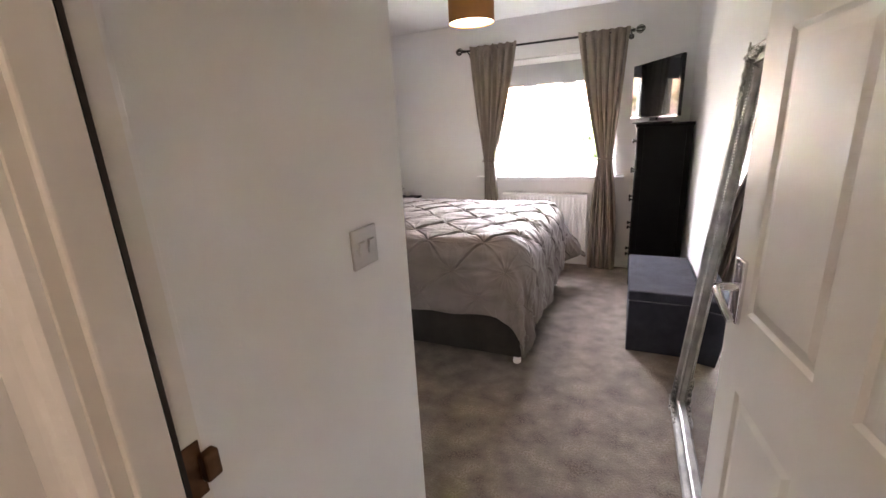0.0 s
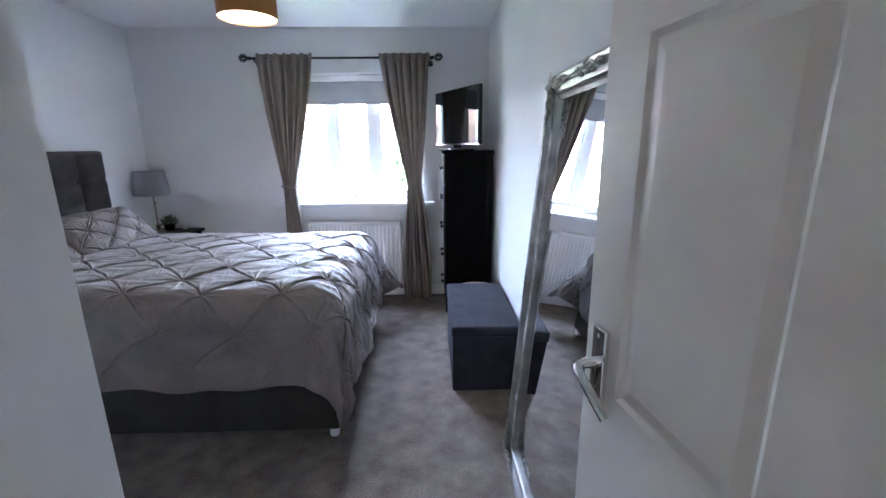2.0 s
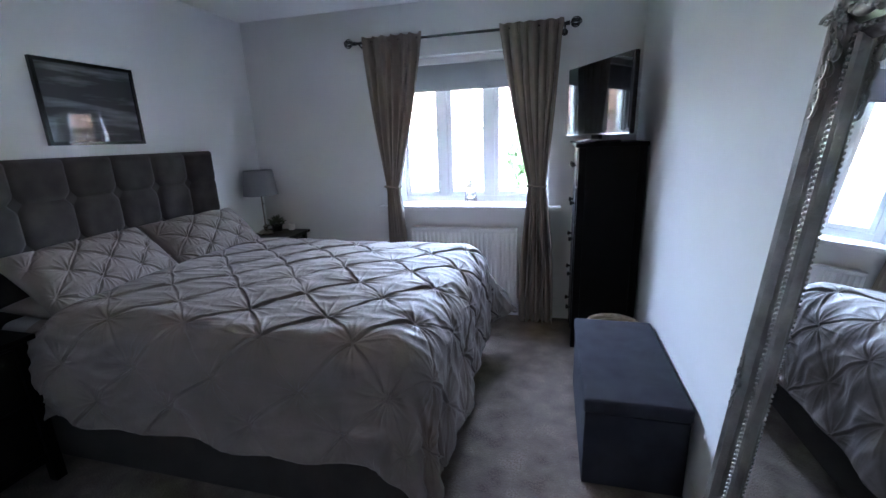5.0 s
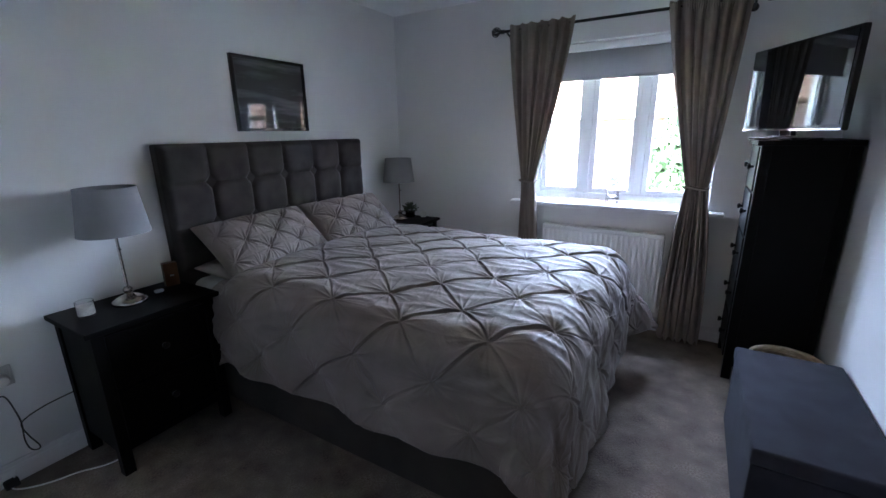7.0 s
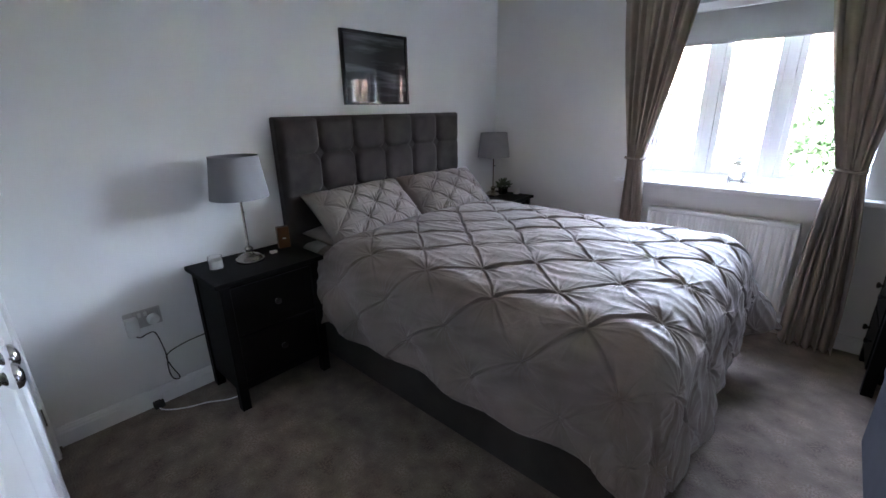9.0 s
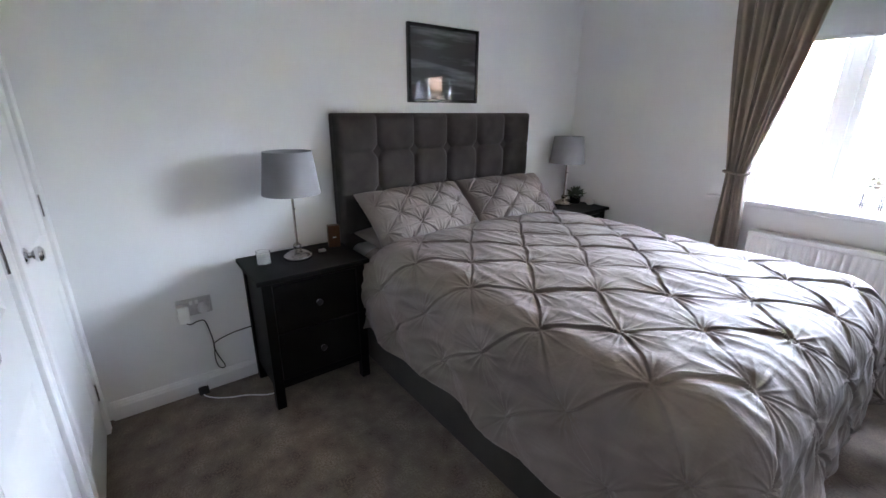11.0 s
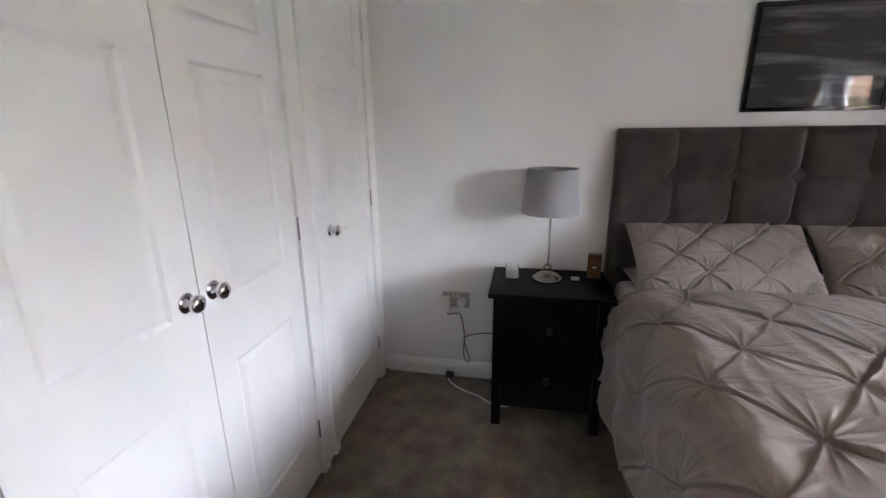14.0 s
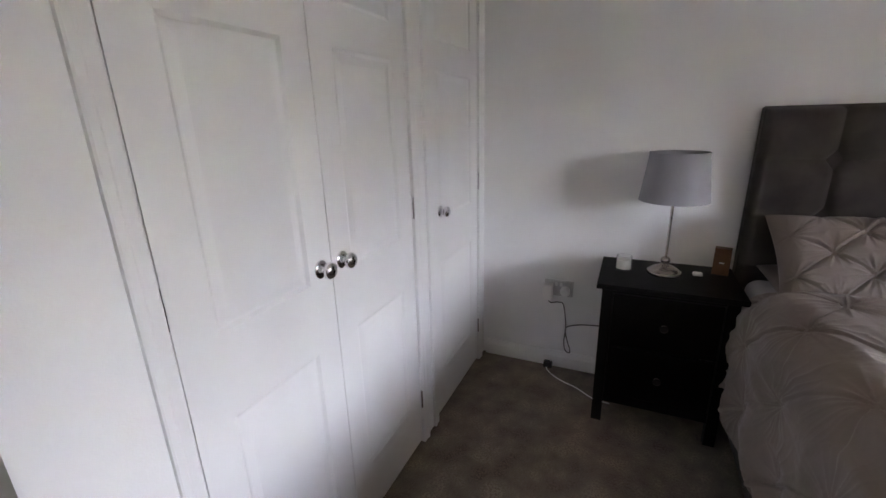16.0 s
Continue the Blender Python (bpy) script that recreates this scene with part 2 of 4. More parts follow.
def panel_leaf(w, h, t, cols, rows):
    """A moulded door leaf in the xz plane, its face at y = 0 and its back at y = -t; cols and rows: spans of the sunk panels."""
    b = bmesh.new()
    xs = sorted({0.0, w, *[v for c in cols for v in c]})
    zs = sorted({0.0, h, *[v for r in rows for v in r]})
    for y, flip in ((0.0, True), (-t, False)):
        g = {(x, z): b.verts.new((x, y, z)) for x in xs for z in zs}
        sunk = []
        for x0, x1 in zip(xs, xs[1:]):
            for z0, z1 in zip(zs, zs[1:]):
                q = [g[x0, z0], g[x1, z0], g[x1, z1], g[x0, z1]]
                fc = b.faces.new(q[::-1] if flip else q)
                if (x0, x1) in cols and (z0, z1) in rows:
                    sunk.append(fc)
        b.normal_update()
        bmesh.ops.inset_individual(b, faces=sunk, thickness=0.013, depth=-0.006)
        bmesh.ops.inset_individual(b, faces=sunk, thickness=0.006, depth=0.0)
        bmesh.ops.inset_individual(b, faces=sunk, thickness=0.028, depth=0.0035)
    for x0, z0, x1, z1 in ((0, 0, w, 0), (w, 0, w, h), (w, h, 0, h), (0, h, 0, 0)):
        q = [b.verts.new(c) for c in ((x0, 0, z0), (x0, -t, z0), (x1, -t, z1), (x1, 0, z1))]
        b.faces.new(q)
    bmesh.ops.remove_doubles(b, verts=b.verts[:], dist=1e-5)
    bmesh.ops.delete(b, geom=[v for v in b.verts if not v.link_faces], context="VERTS")
    return b


# ---- the room: x from the headboard wall, y from the wardrobe wall to the window wall ----
XE, YN, H = 2.925, 3.18, 2.28
WX0, WX1, WZ0, WZ1 = 1.188, 2.368, 0.848, 1.93
T = 0.28
structure("floor", box(-0.3, -2.6, -0.1, 3.4, YN + 0.0, 0.0), CARPET, "worn grey-beige pile carpet over the whole room", "carpet")
structure("ceiling", box(-0.3, -2.6, H, 3.4, YN + T, H + 0.1), CEIL, "plain white painted flat ceiling", "ceiling")
structure("wall_west", box(-0.2, -0.75, 0, 0, YN + T, H), WALL, "white painted wall behind the bed", "wall")
structure("wall_east", box(XE, -2.6, 0, XE + 0.2, YN + T, H), WALL, "white painted side wall", "wall")
wn_b = box(0, YN, 0, WX0, YN + T, H)
box(WX1, YN, 0, XE, YN + T, H, bm=wn_b)
box(WX0, YN, 0, WX1, YN + T, WZ0, bm=wn_b)
box(WX0, YN, WZ1, WX1, YN + T, H, bm=wn_b)
structure("wall_north", wn_b, WALL, "white painted wall round the window", "wall")
# wardrobe wall with two openings, and the wall that turns the corner into the entry
YW = 0.016
WD = [(0.800, 1.709), (0.10, 0.652)]
DTOP = 1.99
XC = 1.94
ws = box(0.0, YW - 0.1, 0, WD[1][0], YW, H)
box(WD[1][1], YW - 0.1, 0, WD[0][0], YW, H, bm=ws)
box(WD[0][1], YW - 0.1, 0, XC, YW, H, bm=ws)
box(WD[1][0], YW - 0.1, DTOP, WD[1][1], YW, H, bm=ws)
box(WD[0][0], YW - 0.1, DTOP, WD[0][1], YW, H, bm=ws)
structure("wall_south", ws, WALL, "white painted wall round the fitted wardrobes", "wall")
structure("wall_entry", box(XC - 0.1, -0.68, 0, XC, YW - 0.1, H), WALL, "white painted entry wall with a light switch", "wall")
structure("wall_wardrobe_back", box(0, -0.75, 0, XC - 0.1, -0.65, H), WALL, "plain wall at the back of the wardrobes", "wall")
# wall with the entry door
DX0, DX1, DY = 2.006, 2.850, -0.68
wd = box(XC - 0.1, DY - 0.1, 0, DX0 - 0.03, DY, H)
box(DX1 + 0.03, DY - 0.1, 0, XE, DY, H, bm=wd)
box(DX0 - 0.03, DY - 0.1, 2.02, DX1 + 0.03, DY, H, bm=wd)
structure("wall_door", wd, WALL, "white painted wall round the entry door", "wall")
structure("wall_hall", box(1.2, -2.6, 0, XE, -2.5, H), WALL, "plain wall at the end of the hall", "wall")
structure("wall_hall_side", box(1.2, -2.5, 0, 1.3, DY - 0.1, H), WALL, "plain side wall of the hall", "wall")
structure("wall_hall_return", box(1.3, DY - 0.2, 0, XC - 0.1, DY - 0.1, H), WALL, "plain return wall of the hall", "wall")


def skirting(name, x0, y0, x1, y1, nx, ny):
    """A moulded skirting board from one point to the other, standing out along (nx, ny)."""
    prof = [(0, 0), (0.015, 0), (0.015, 0.062), (0.012, 0.070), (0.012, 0.076), (0.008, 0.083), (0.006, 0.09), (0, 0.092)]
    b = bmesh.new()
    ends = [[b.verts.new((x + nx * d, y + ny * d, z)) for d, z in prof] for x, y in ((x0, y0), (x1, y1))]
    for i in range(len(prof) - 1):
        b.faces.new((ends[0][i], ends[0][i + 1], ends[1][i + 1], ends[1][i]))
    b.faces.new(ends[0])
    b.faces.new(ends[1][::-1])
    bmesh.ops.recalc_face_normals(b, faces=b.faces[:])
    return structure(name, b, GLOSS, "white moulded skirting board", "skirting board")


skirting("baseboard_west", 0, YW + 0.02, 0, YN, 1, 0)
skirting("baseboard_north", 0.016, YN, XE - 0.016, YN, 0, -1)
skirting("baseboard_east", XE, 0.1, XE, YN, -1, 0)
skirting("baseboard_south", 1.757, YW, XC, YW, 0, 1)
skirting("baseboard_entry", XC, DY + 0.02, XC, YW, 1, 0)


def architrave(name, x0, x1, z1, y, w, t, label):
    """A mitred casing round three sides of an opening, proud of the wall face y by t towards +y."""
    prof = [(0.0, t * 0.55), (w * 0.12, t * 0.8), (w * 0.55, t * 0.8), (w * 0.65, t), (w * 0.92, t), (w, t * 0.8), (w, 0.0)]
    b = bmesh.new()
    rows = []
    for px, pz, sx, sz in ((x0, 0, -1, 0), (x0, z1, -1, 1), (x1, z1, 1, 1), (x1, 0, 1, 0)):
        rows.append([b.verts.new((px + sx * d, y + e, pz + sz * d)) for d, e in [(0.0, 0.0)] + prof])
    for p, q in zip(rows, rows[1:]):
        for i in range(len(p) - 1):
            b.faces.new((p[i], p[i + 1], q[i + 1], q[i]))
    bmesh.ops.recalc_face_normals(b, faces=b.faces[:])
    return structure(name, b, GLOSS, label, "door frame")


architrave("trim_wardrobe_double", WD[0][0], WD[0][1], DTOP, YW, 0.045, 0.012, "white moulded casing round the double wardrobe doors")
architrave("trim_wardrobe_single", WD[1][0], WD[1][1], DTOP, YW, 0.045, 0.012, "white moulded casing round the single wardrobe door")


def knob(parent):
    m = pose(0, 0, 0, -90, 0, 0)
    k = part("knob", lathe([(0.0, 0.0), (0.024, 0.0), (0.024, 0.003), (0.019, 0.007), (0.009, 0.009), (0.008, 0.015), (0.014, 0.019), (0.021, 0.025), (0.023, 0.031), (0.021, 0.037), (0.014, 0.042), (0.0, 0.044)], 28, m), CHROME, parent, "round polished chrome knob", True)
    return k


def hinge(parent, at):
    h = part("hinge", lathe([(0.0, -0.04), (0.006, -0.04), (0.006, -0.013), (0.0065, -0.013), (0.0065, 0.013), (0.006, 0.013), (0.006, 0.04), (0.0, 0.04)], 10), CHROME, parent, "small steel hinge", True)
    h.location = at
    return h


ROWS3 = [(0.20, 0.715), (0.905, 1.475), (1.58, 1.845)]


def wardrobe_door(x0, x1, knob_x, hinge_x, label, group):
    w = x1 - x0 - (0.006 if hinge_x == x0 else 0.010)
    ox = 0.0045 if hinge_x == x0 else 0.0015
    d = thing("wardrobe_door", label, "wardrobe door", (x0 + ox, YW - 0.004, 0.015), 0, group)
    part("leaf", panel_leaf(w, DTOP - 0.02, 0.035, [(0.085, w - 0.085)], ROWS3), GLOSS, d)
    k = knob(d)
    k.location = (knob_x - x0 - ox, 0.0, 0.937)
    for z in (0.2, 1.0, 1.75):
        hinge(d, (hinge_x - x0 - ox, 0.004, z))
    return d


WM = 1.262
wardrobe_door(WD[0][0], WM, 1.218, WD[0][0], "white panelled wardrobe door with a chrome knob", "double wardrobe doors")
wardrobe_door(WM, WD[0][1], 1.306, WD[0][1], "white panelled wardrobe door with a chrome knob", "double wardrobe doors")
wardrobe_door(WD[1][0], WD[1][1], 0.558, WD[1][0], "single white panelled wardrobe door beside the corner", "")

# entry door frame
fr = thing("door_1", "white painted entry door frame with a brass strike plate", "door frame", (0, 0, 0), 0, "", "structure")
lin = box(DX0 - 0.03, DY - 0.1, 0, DX0, DY, 1.995)
box(DX1, DY - 0.1, 0, DX1 + 0.03, DY, 1.995, bm=lin)
box(DX0 - 0.03, DY - 0.1, 1.995, DX1 + 0.03, DY, 2.02, bm=lin)
part("lining", lin, CREAM, fr)
stp = box(DX0, DY - 0.085, 0, DX0 + 0.012, DY - 0.038, 1.983, 0.003)
box(DX1 - 0.012, DY - 0.085, 0, DX1, DY - 0.038, 1.983, 0.003, bm=stp)
box(DX0, DY - 0.085, 1.983, DX1, DY - 0.038, 1.995, 0.003, bm=stp)
part("door_stop", stp, CREAM, fr)
# added dark strip that paints the shadow gap beside the door stop
part("shadow_gap_strip", box(DX0, DY - 0.0375, 0, DX0 + 0.011, DY - 0.0315, 1.98), DARKRUB_SHADE, fr, "dark strip standing in for the shadow gap in the rebate")
sp = box(DX0 - 0.001, DY - 0.030, 0.895, DX0 + 0.002, DY - 0.004, 0.975, 0.001)
box(DX0 - 0.001, DY - 0.010, 0.915, DX0 + 0.014, DY + 0.012, 0.955, 0.003, bm=sp)
part("strike_plate", sp, BRONZE, fr, "aged brass strike plate")
architrave("trim_entry_room", DX0 - 0.006, DX1 + 0.006, 2.001, DY, 0.06, 0.018, "white moulded casing on the room side of the entry door")
hall_trim = architrave("trim_entry_hall", -DX1 - 0.006, -DX0 + 0.006, 2.001, -(DY - 0.1), 0.06, 0.018, "white moulded casing on the hall side of the entry door")
hall_trim.matrix_world = pose(0, 0, 0, 0, 0, 180)

# entry door, standing open
HX, HY, EX, EY = 2.845, -0.657, 2.731, 0.174
ang = math.degrees(math.atan2(EY - HY, EX - HX))
door = thing("entry_door", "open white six-panel entry door with a chrome lever handle", "door", (HX, HY, 0.012), ang)
DWD = 0.834
# leaf runs along +x from the hinge; its seen face looks towards the walker
lf = panel_leaf(DWD, 1.97, 0.036, [(0.105, 0.367), (0.467, 0.729)], ROWS3)
part("leaf", lf, CREAM, door)
hd = part("handle_plate", moved(box(-0.021, -0.004, -0.075, 0.021, 0.007, 0.075, 0.004, 3), pose(0.779, 0.003, 0.94)), CHROME, door, "chrome lever back plate", True)
part("lever", tube([(0.779, 0.008, 0.95), (0.779, 0.035, 0.95), (0.772, 0.05, 0.95), (0.757, 0.056, 0.949), (0.722, 0.058, 0.94), (0.69, 0.056, 0.926), (0.672, 0.052, 0.912)], lambda s: 0.0105 - 0.003 * s, 12), CHROME, hd, "curved chrome lever", True)
for z in (-0.06, 0.06):
    part("screw", moved(lathe([(0, 0), (0.0045, 0), (0.004, 0.0015), (0, 0.002)], 10), pose(0.779, 0.0095, 0.94 + z, -90)), GREYSOCKET, hd)
for z in (0.2, 1.0, 1.75):
    hinge(door, (-0.004, -0.012, z))

# ---- window ----
win = thing("window_1", "white three-light window with bright daylight behind", "window", (0, 0, 0), 0, "", "structure")
FY, FZ0 = YN + 0.17, 0.867
MULL = [1.565, 1.930]
fb = box(WX0, FY, FZ0, WX0 + 0.05, FY + 0.07, WZ1, 0.004)
box(WX1 - 0.05, FY, FZ0, WX1, FY + 0.07, WZ1, 0.004, bm=fb)
box(WX0 + 0.05, FY, FZ0, WX1 - 0.05, FY + 0.07, FZ0 + 0.05, 0.004, bm=fb)
box(WX0 + 0.05, FY, WZ1 - 0.05, WX1 - 0.05, FY + 0.07, WZ1, 0.004, bm=fb)
for mx in MULL:
    box(mx - 0.028, FY, FZ0 + 0.05, mx + 0.028, FY + 0.07, WZ1 - 0.05, 0.004, bm=fb)
part("window_frame", fb, UPVC, win)
lights = [(WX0 + 0.05, MULL[0] - 0.028), (MULL[0] + 0.028, MULL[1] - 0.028), (MULL[1] + 0.028, WX1 - 0.05)]
for a, c in lights:
    z0, z1 = FZ0 + 0.05, WZ1 - 0.05
    sb = box(a, FY + 0.012, z0, a + 0.035, FY + 0.055, z1, 0.004)
    box(c - 0.035, FY + 0.012, z0, c, FY + 0.055, z1, 0.004, bm=sb)
    box(a + 0.035, FY + 0.012, z0, c - 0.035, FY + 0.055, z0 + 0.035, 0.004, bm=sb)
    box(a + 0.035, FY + 0.012, z1 - 0.035, c - 0.035, FY + 0.055, z1, 0.004, bm=sb)
    sash = part("sash", sb, UPVC, win)
    pn = part("pane", box(a + 0.03, FY + 0.03, z0 + 0.03, c - 0.03, FY + 0.036, z1 - 0.03), PANE, sash)
    pn.visible_shadow = False
part("sill", box(1.078, YN - 0.075, 0.836, 2.457, YN + 0.18, 0.866, 0.008, 3), GLOSS, win, "white painted sill board")
bl = thing("roller_blind", "pale grey roller blind partly drawn over the window", "blind", (0, 0, 0))
part("cassette", box(WX0 + 0.01, YN + 0.06, WZ1 - 0.05, WX1 - 0.01, YN + 0.115, WZ1 - 0.002, 0.008, 3), UPVC, bl, "white head rail")
part("blind_cloth", box(WX0 + 0.03, YN + 0.085, 1.712, WX1 - 0.03, YN + 0.088, WZ1 - 0.03), BLIND, bl)
part("bottom_bar", box(WX0 + 0.03, YN + 0.08, 1.696, WX1 - 0.03, YN + 0.093, 1.716, 0.004), BLIND, bl)


# curtain pole and curtains
pole = thing("curtain_pole", "black iron curtain pole with scroll cage finials", "curtain pole", (0, 0, 0))
PY, PZ = YN - 0.105, 2.030
part("pole", tube([(1.004, PY, PZ), (1.7, PY, PZ), (2.458, PY, PZ)], 0.009, 12), BLACKMETAL, pole, "", True)
for s, ex in ((-1, 1.004), (1, 2.458)):
    fin = lathe([(0.0, -0.012), (0.013, -0.012), (0.013, 0.012), (0.0, 0.012)], 12, pose(ex, PY, PZ, 0, 90, 0))
    cx = ex + s * 0.047
    for k in range(3):
        n = 36
        pts = []
        for i in range(n):
            a = i / n * 4 * math.pi
            r = 0.034 * (1 - 0.55 * i / n)
            pts.append(Vector((r * math.cos(a), 0, r * math.sin(a))))
        m = Matrix.Translation((cx, PY, PZ)) @ Matrix.Rotation(radians(60 * k), 4, "X")
        join(fin, tube([m @ p for p in pts], 0.0035, 6))
    part("finial", fin, BLACKMETAL, pole, "scrolled iron finial", True)
for bx in (1.04, 2.44):
    br = tube([(bx, PY, PZ - 0.012), (bx, YN - 0.04, PZ - 0.03), (bx, YN, PZ - 0.03)], 0.006, 8)
    join(br, lathe([(0, 0), (0.022, 0), (0.022, 0.005), (0, 0.006)], 16, pose(bx, YN - 0.006, PZ - 0.03, -90)))
    part("bracket", br, BLACKMETAL, pole, "", True)


def curtain(x0, x1, tx, tz, bx0, bx1, zb, seed):
    """A curtain gathered on the pole from x0 to x1, held by a tie at (tx, tz), hanging to zb between bx0 and bx1."""
    rnd = random.Random(seed)
    ph = [rnd.uniform(0, 6.28) for _ in range(6)]
    c = thing("curtain", "taupe woven curtain held back by a cord tie", "curtain", (0, 0, 0), 0, "window curtains")
    tw = 0.055

    def f(u, v):
        z = PZ + 0.03 + (zb - PZ - 0.03) * v
        if z > tz:
            s = (PZ + 0.03 - z) / (PZ + 0.03 - tz)
            e = s ** 1.25
            a = x0 + (tx - tw - x0) * (e if x0 < tx - 0.1 else s ** 2.6 * 0.75 + 0.25 * e)
            b = x1 + (tx + tw - x1) * (e if x1 > tx + 0.1 else s ** 2.6 * 0.75 + 0.25 * e)
        else:
            s = (tz - z) / (tz - zb)
            e = 1 - (1 - s) ** 2
            a, b = tx - tw + (bx0 - tx + tw) * e, tx + tw + (bx1 - tx - tw) * e
        w = b - a
        x = a + w * u
        near = max(0.0, 1 - abs(z - tz) / 0.25)
        fold = 0.022 * math.sin(6.5 * 2 * math.pi * u + ph[0] + 0.7 * math.sin(3 * v + ph[1])) + 0.005 * math.sin(13 * 2 * math.pi * u + ph[2] + 2 * v) + 0.008 * math.sin(4 * 2 * math.pi * u + ph[3])
        top = max(0.0, 1 - abs(z - PZ) / 0.05)
        y = PY + 0.0 + fold * (1 - 0.45 * near) * (1 - 0.75 * top)
        x += 0.006 * math.sin(23 * u + 5 * v + ph[4]) * (1 - top)
        y -= 0.012 * top * (1 if (int(u * 70) % 2) else -1) * 0.3
        z += 0.006 * math.sin(40 * u + ph[5]) * (1 if v in (0, 1) else 0)
        return (x, y - 0.015, z)

    cl = part("cloth", sheet(f, 150, 110), CURT, c, "", True)
    md = cl.modifiers.new("thick", "SOLIDIFY")
    md.thickness = 0.003
    ring = [(tx + 0.062 * math.cos(a), PY - 0.015 + 0.042 * math.sin(a), tz + 0.006 * math.sin(2 * a)) for a in [i / 30 * 2 * math.pi for i in range(30)]]
    part("tie_band", tube(ring, 0.008, 8, True), CURT, c, "twisted cord tie", True)
    hook = tx + (0.075 if tx > 1.7 else -0.075)
    part("tie_hook", tube([(hook, YN, tz + 0.01), (hook, YN - 0.05, tz + 0.005), (hook, YN - 0.065, tz + 0.02), (hook, YN - 0.06, tz + 0.035)], 0.004, 8), CHROME, c, "small chrome hook", True)
    return c


curtain(1.062, 1.504, 1.233, 1.02, 1.17, 1.345, 0.014, 3)
curtain(2.026, 2.434, 2.288, 1.02, 2.18, 2.42, 0.014, 8)

# radiator
rad = thing("radiator", "white ribbed panel radiator under the window", "radiator", (0, 0, 0))
RX0, RX1, RZ0, RZ1, RY = 1.352, 2.150, 0.17, 0.705, YN - 0.095


def rib(u, v):
    x = RX0 + (RX1 - RX0) * u
    z = RZ0 + 0.02 + (RZ1 - RZ0 - 0.045) * v
    edge = min(1, 12 * v, 12 * (1 - v))
    s = 0.5 + 0.5 * math.cos(2 * math.pi * (x - RX0) / 0.0335)
    return (x, RY + 0.012 - 0.006 * min(1, s * 1.6) * edge, z)


part("front_panel", sheet(rib, 200, 14), GLOSS, rad, "", True)
cas = box(RX0 - 0.004, RY, RZ1 - 0.028, RX1 + 0.004, YN - 0.03, RZ1, 0.006, 2)
box(RX0 - 0.006, RY + 0.004, RZ0, RX0 + 0.004, YN - 0.03, RZ1 - 0.02, 0.003, bm=cas)
box(RX1 - 0.004, RY + 0.004, RZ0, RX1 + 0.006, YN - 0.03, RZ1 - 0.02, 0.003, bm=cas)
part("casing", cas, GLOSS, rad)
part("back_panel", box(RX0, RY + 0.016, RZ0, RX1, YN - 0.035, RZ1 - 0.03), GLOSS, rad)
part("valve", moved(lathe([(0, 0), (0.017, 0), (0.019, 0.02), (0.017, 0.055), (0.010, 0.062), (0, 0.064)], 16), pose(RX1 + 0.035, RY + 0.04, 0.16)), PLASTIC, rad, "white thermostatic valve", True)
part("pipe", tube([(RX1 + 0.035, RY + 0.04, 0.0), (RX1 + 0.035, RY + 0.04, 0.16), (RX1 - 0.01, RY + 0.04, 0.165)], 0.0075, 8), GLOSS, rad, "", True)
for bx in (RX0 + 0.12, RX1 - 0.12):
    part("bracket", box(bx - 0.015, YN - 0.04, 0.2, bx + 0.015, YN, 0.6), GLOSS, rad)

# small glass vase in a wire stand on the sill
vs = thing("sill_vase", "small glass vase with pale flowers in a wire stand", "vase", (1.79, YN + 0.06, 0.866))
vs.scale = (1.3, 1.3, 1.4)
part("glass_cup", lathe([(0.0, 0.03), (0.024, 0.03), (0.027, 0.04), (0.030, 0.095), (0.0285, 0.095), (0.0255, 0.042), (0.0, 0.034)], 20), GLASS, vs, "", True)
st = bmesh.new()
for k in range(4):
    a = radians(45 + 90 * k)
    join(st, tube([(0.038 * math.cos(a), 0.038 * math.sin(a), 0), (0.036 * math.cos(a), 0.036 * math.sin(a), 0.09)], 0.0017, 6))
for z in (0.028, 0.088):
    join(st, tube([(0.036 * math.cos(a), 0.036 * math.sin(a), z) for a in [i / 20 * 2 * math.pi for i in range(20)]], 0.0016, 6, True))
part("wire_stand", st, BLACKMETAL, vs)
fl = bmesh.new()
rnd = random.Random(5)
for i in range(26):
    a, r, z = rnd.uniform(0, 6.28), rnd.uniform(0, 0.026), rnd.uniform(0.095, 0.128)
    b = bmesh.new()
    bmesh.ops.create_icosphere(b, subdivisions=1, radius=rnd.uniform(0.006, 0.010))
    join(fl, moved(b, pose(r * math.cos(a), r * math.sin(a), z, rnd.uniform(0, 90), 0, 0)))
part("flowers", fl, WAX, vs, "pale cream flower heads", True)

# ---- bed ----
BX0, BX1, BY0, BY1 = 0.10, 1.985, 1.178, 2.56
bed = thing("bed", "double divan bed with charcoal base and tall tufted headboard", "bed", (0, 0, 0))
part("base", box(BX0, BY0, 0.045, BX1, BY1, 0.37, 0.012, 3), BASEFAB, bed, "charcoal fabric divan base")
part("mattress", box(BX0, BY0 + 0.01, 0.372, BX1 - 0.01, BY1 - 0.01, 0.66, 0.05, 4), SHEET, bed, "pale grey mattress", True)
for fx in (BX0 + 0.1, BX1 - 0.03):
    for fy in (BY0 + 0.035, BY1 - 0.035):
        part("foot", moved(lathe([(0, 0), (0.022, 0), (0.024, 0.01), (0.02, 0.045), (0, 0.045)], 14), pose(fx, fy, 0)), PLASTIC, bed, "small pale foot", True)
HB0, HB1, HZ = 1.161, 2.596, 1.331
BUTY = [1.404, 1.643, 1.880, 2.118, 2.356]
BUTZ = [1.133, 0.916, 0.70]


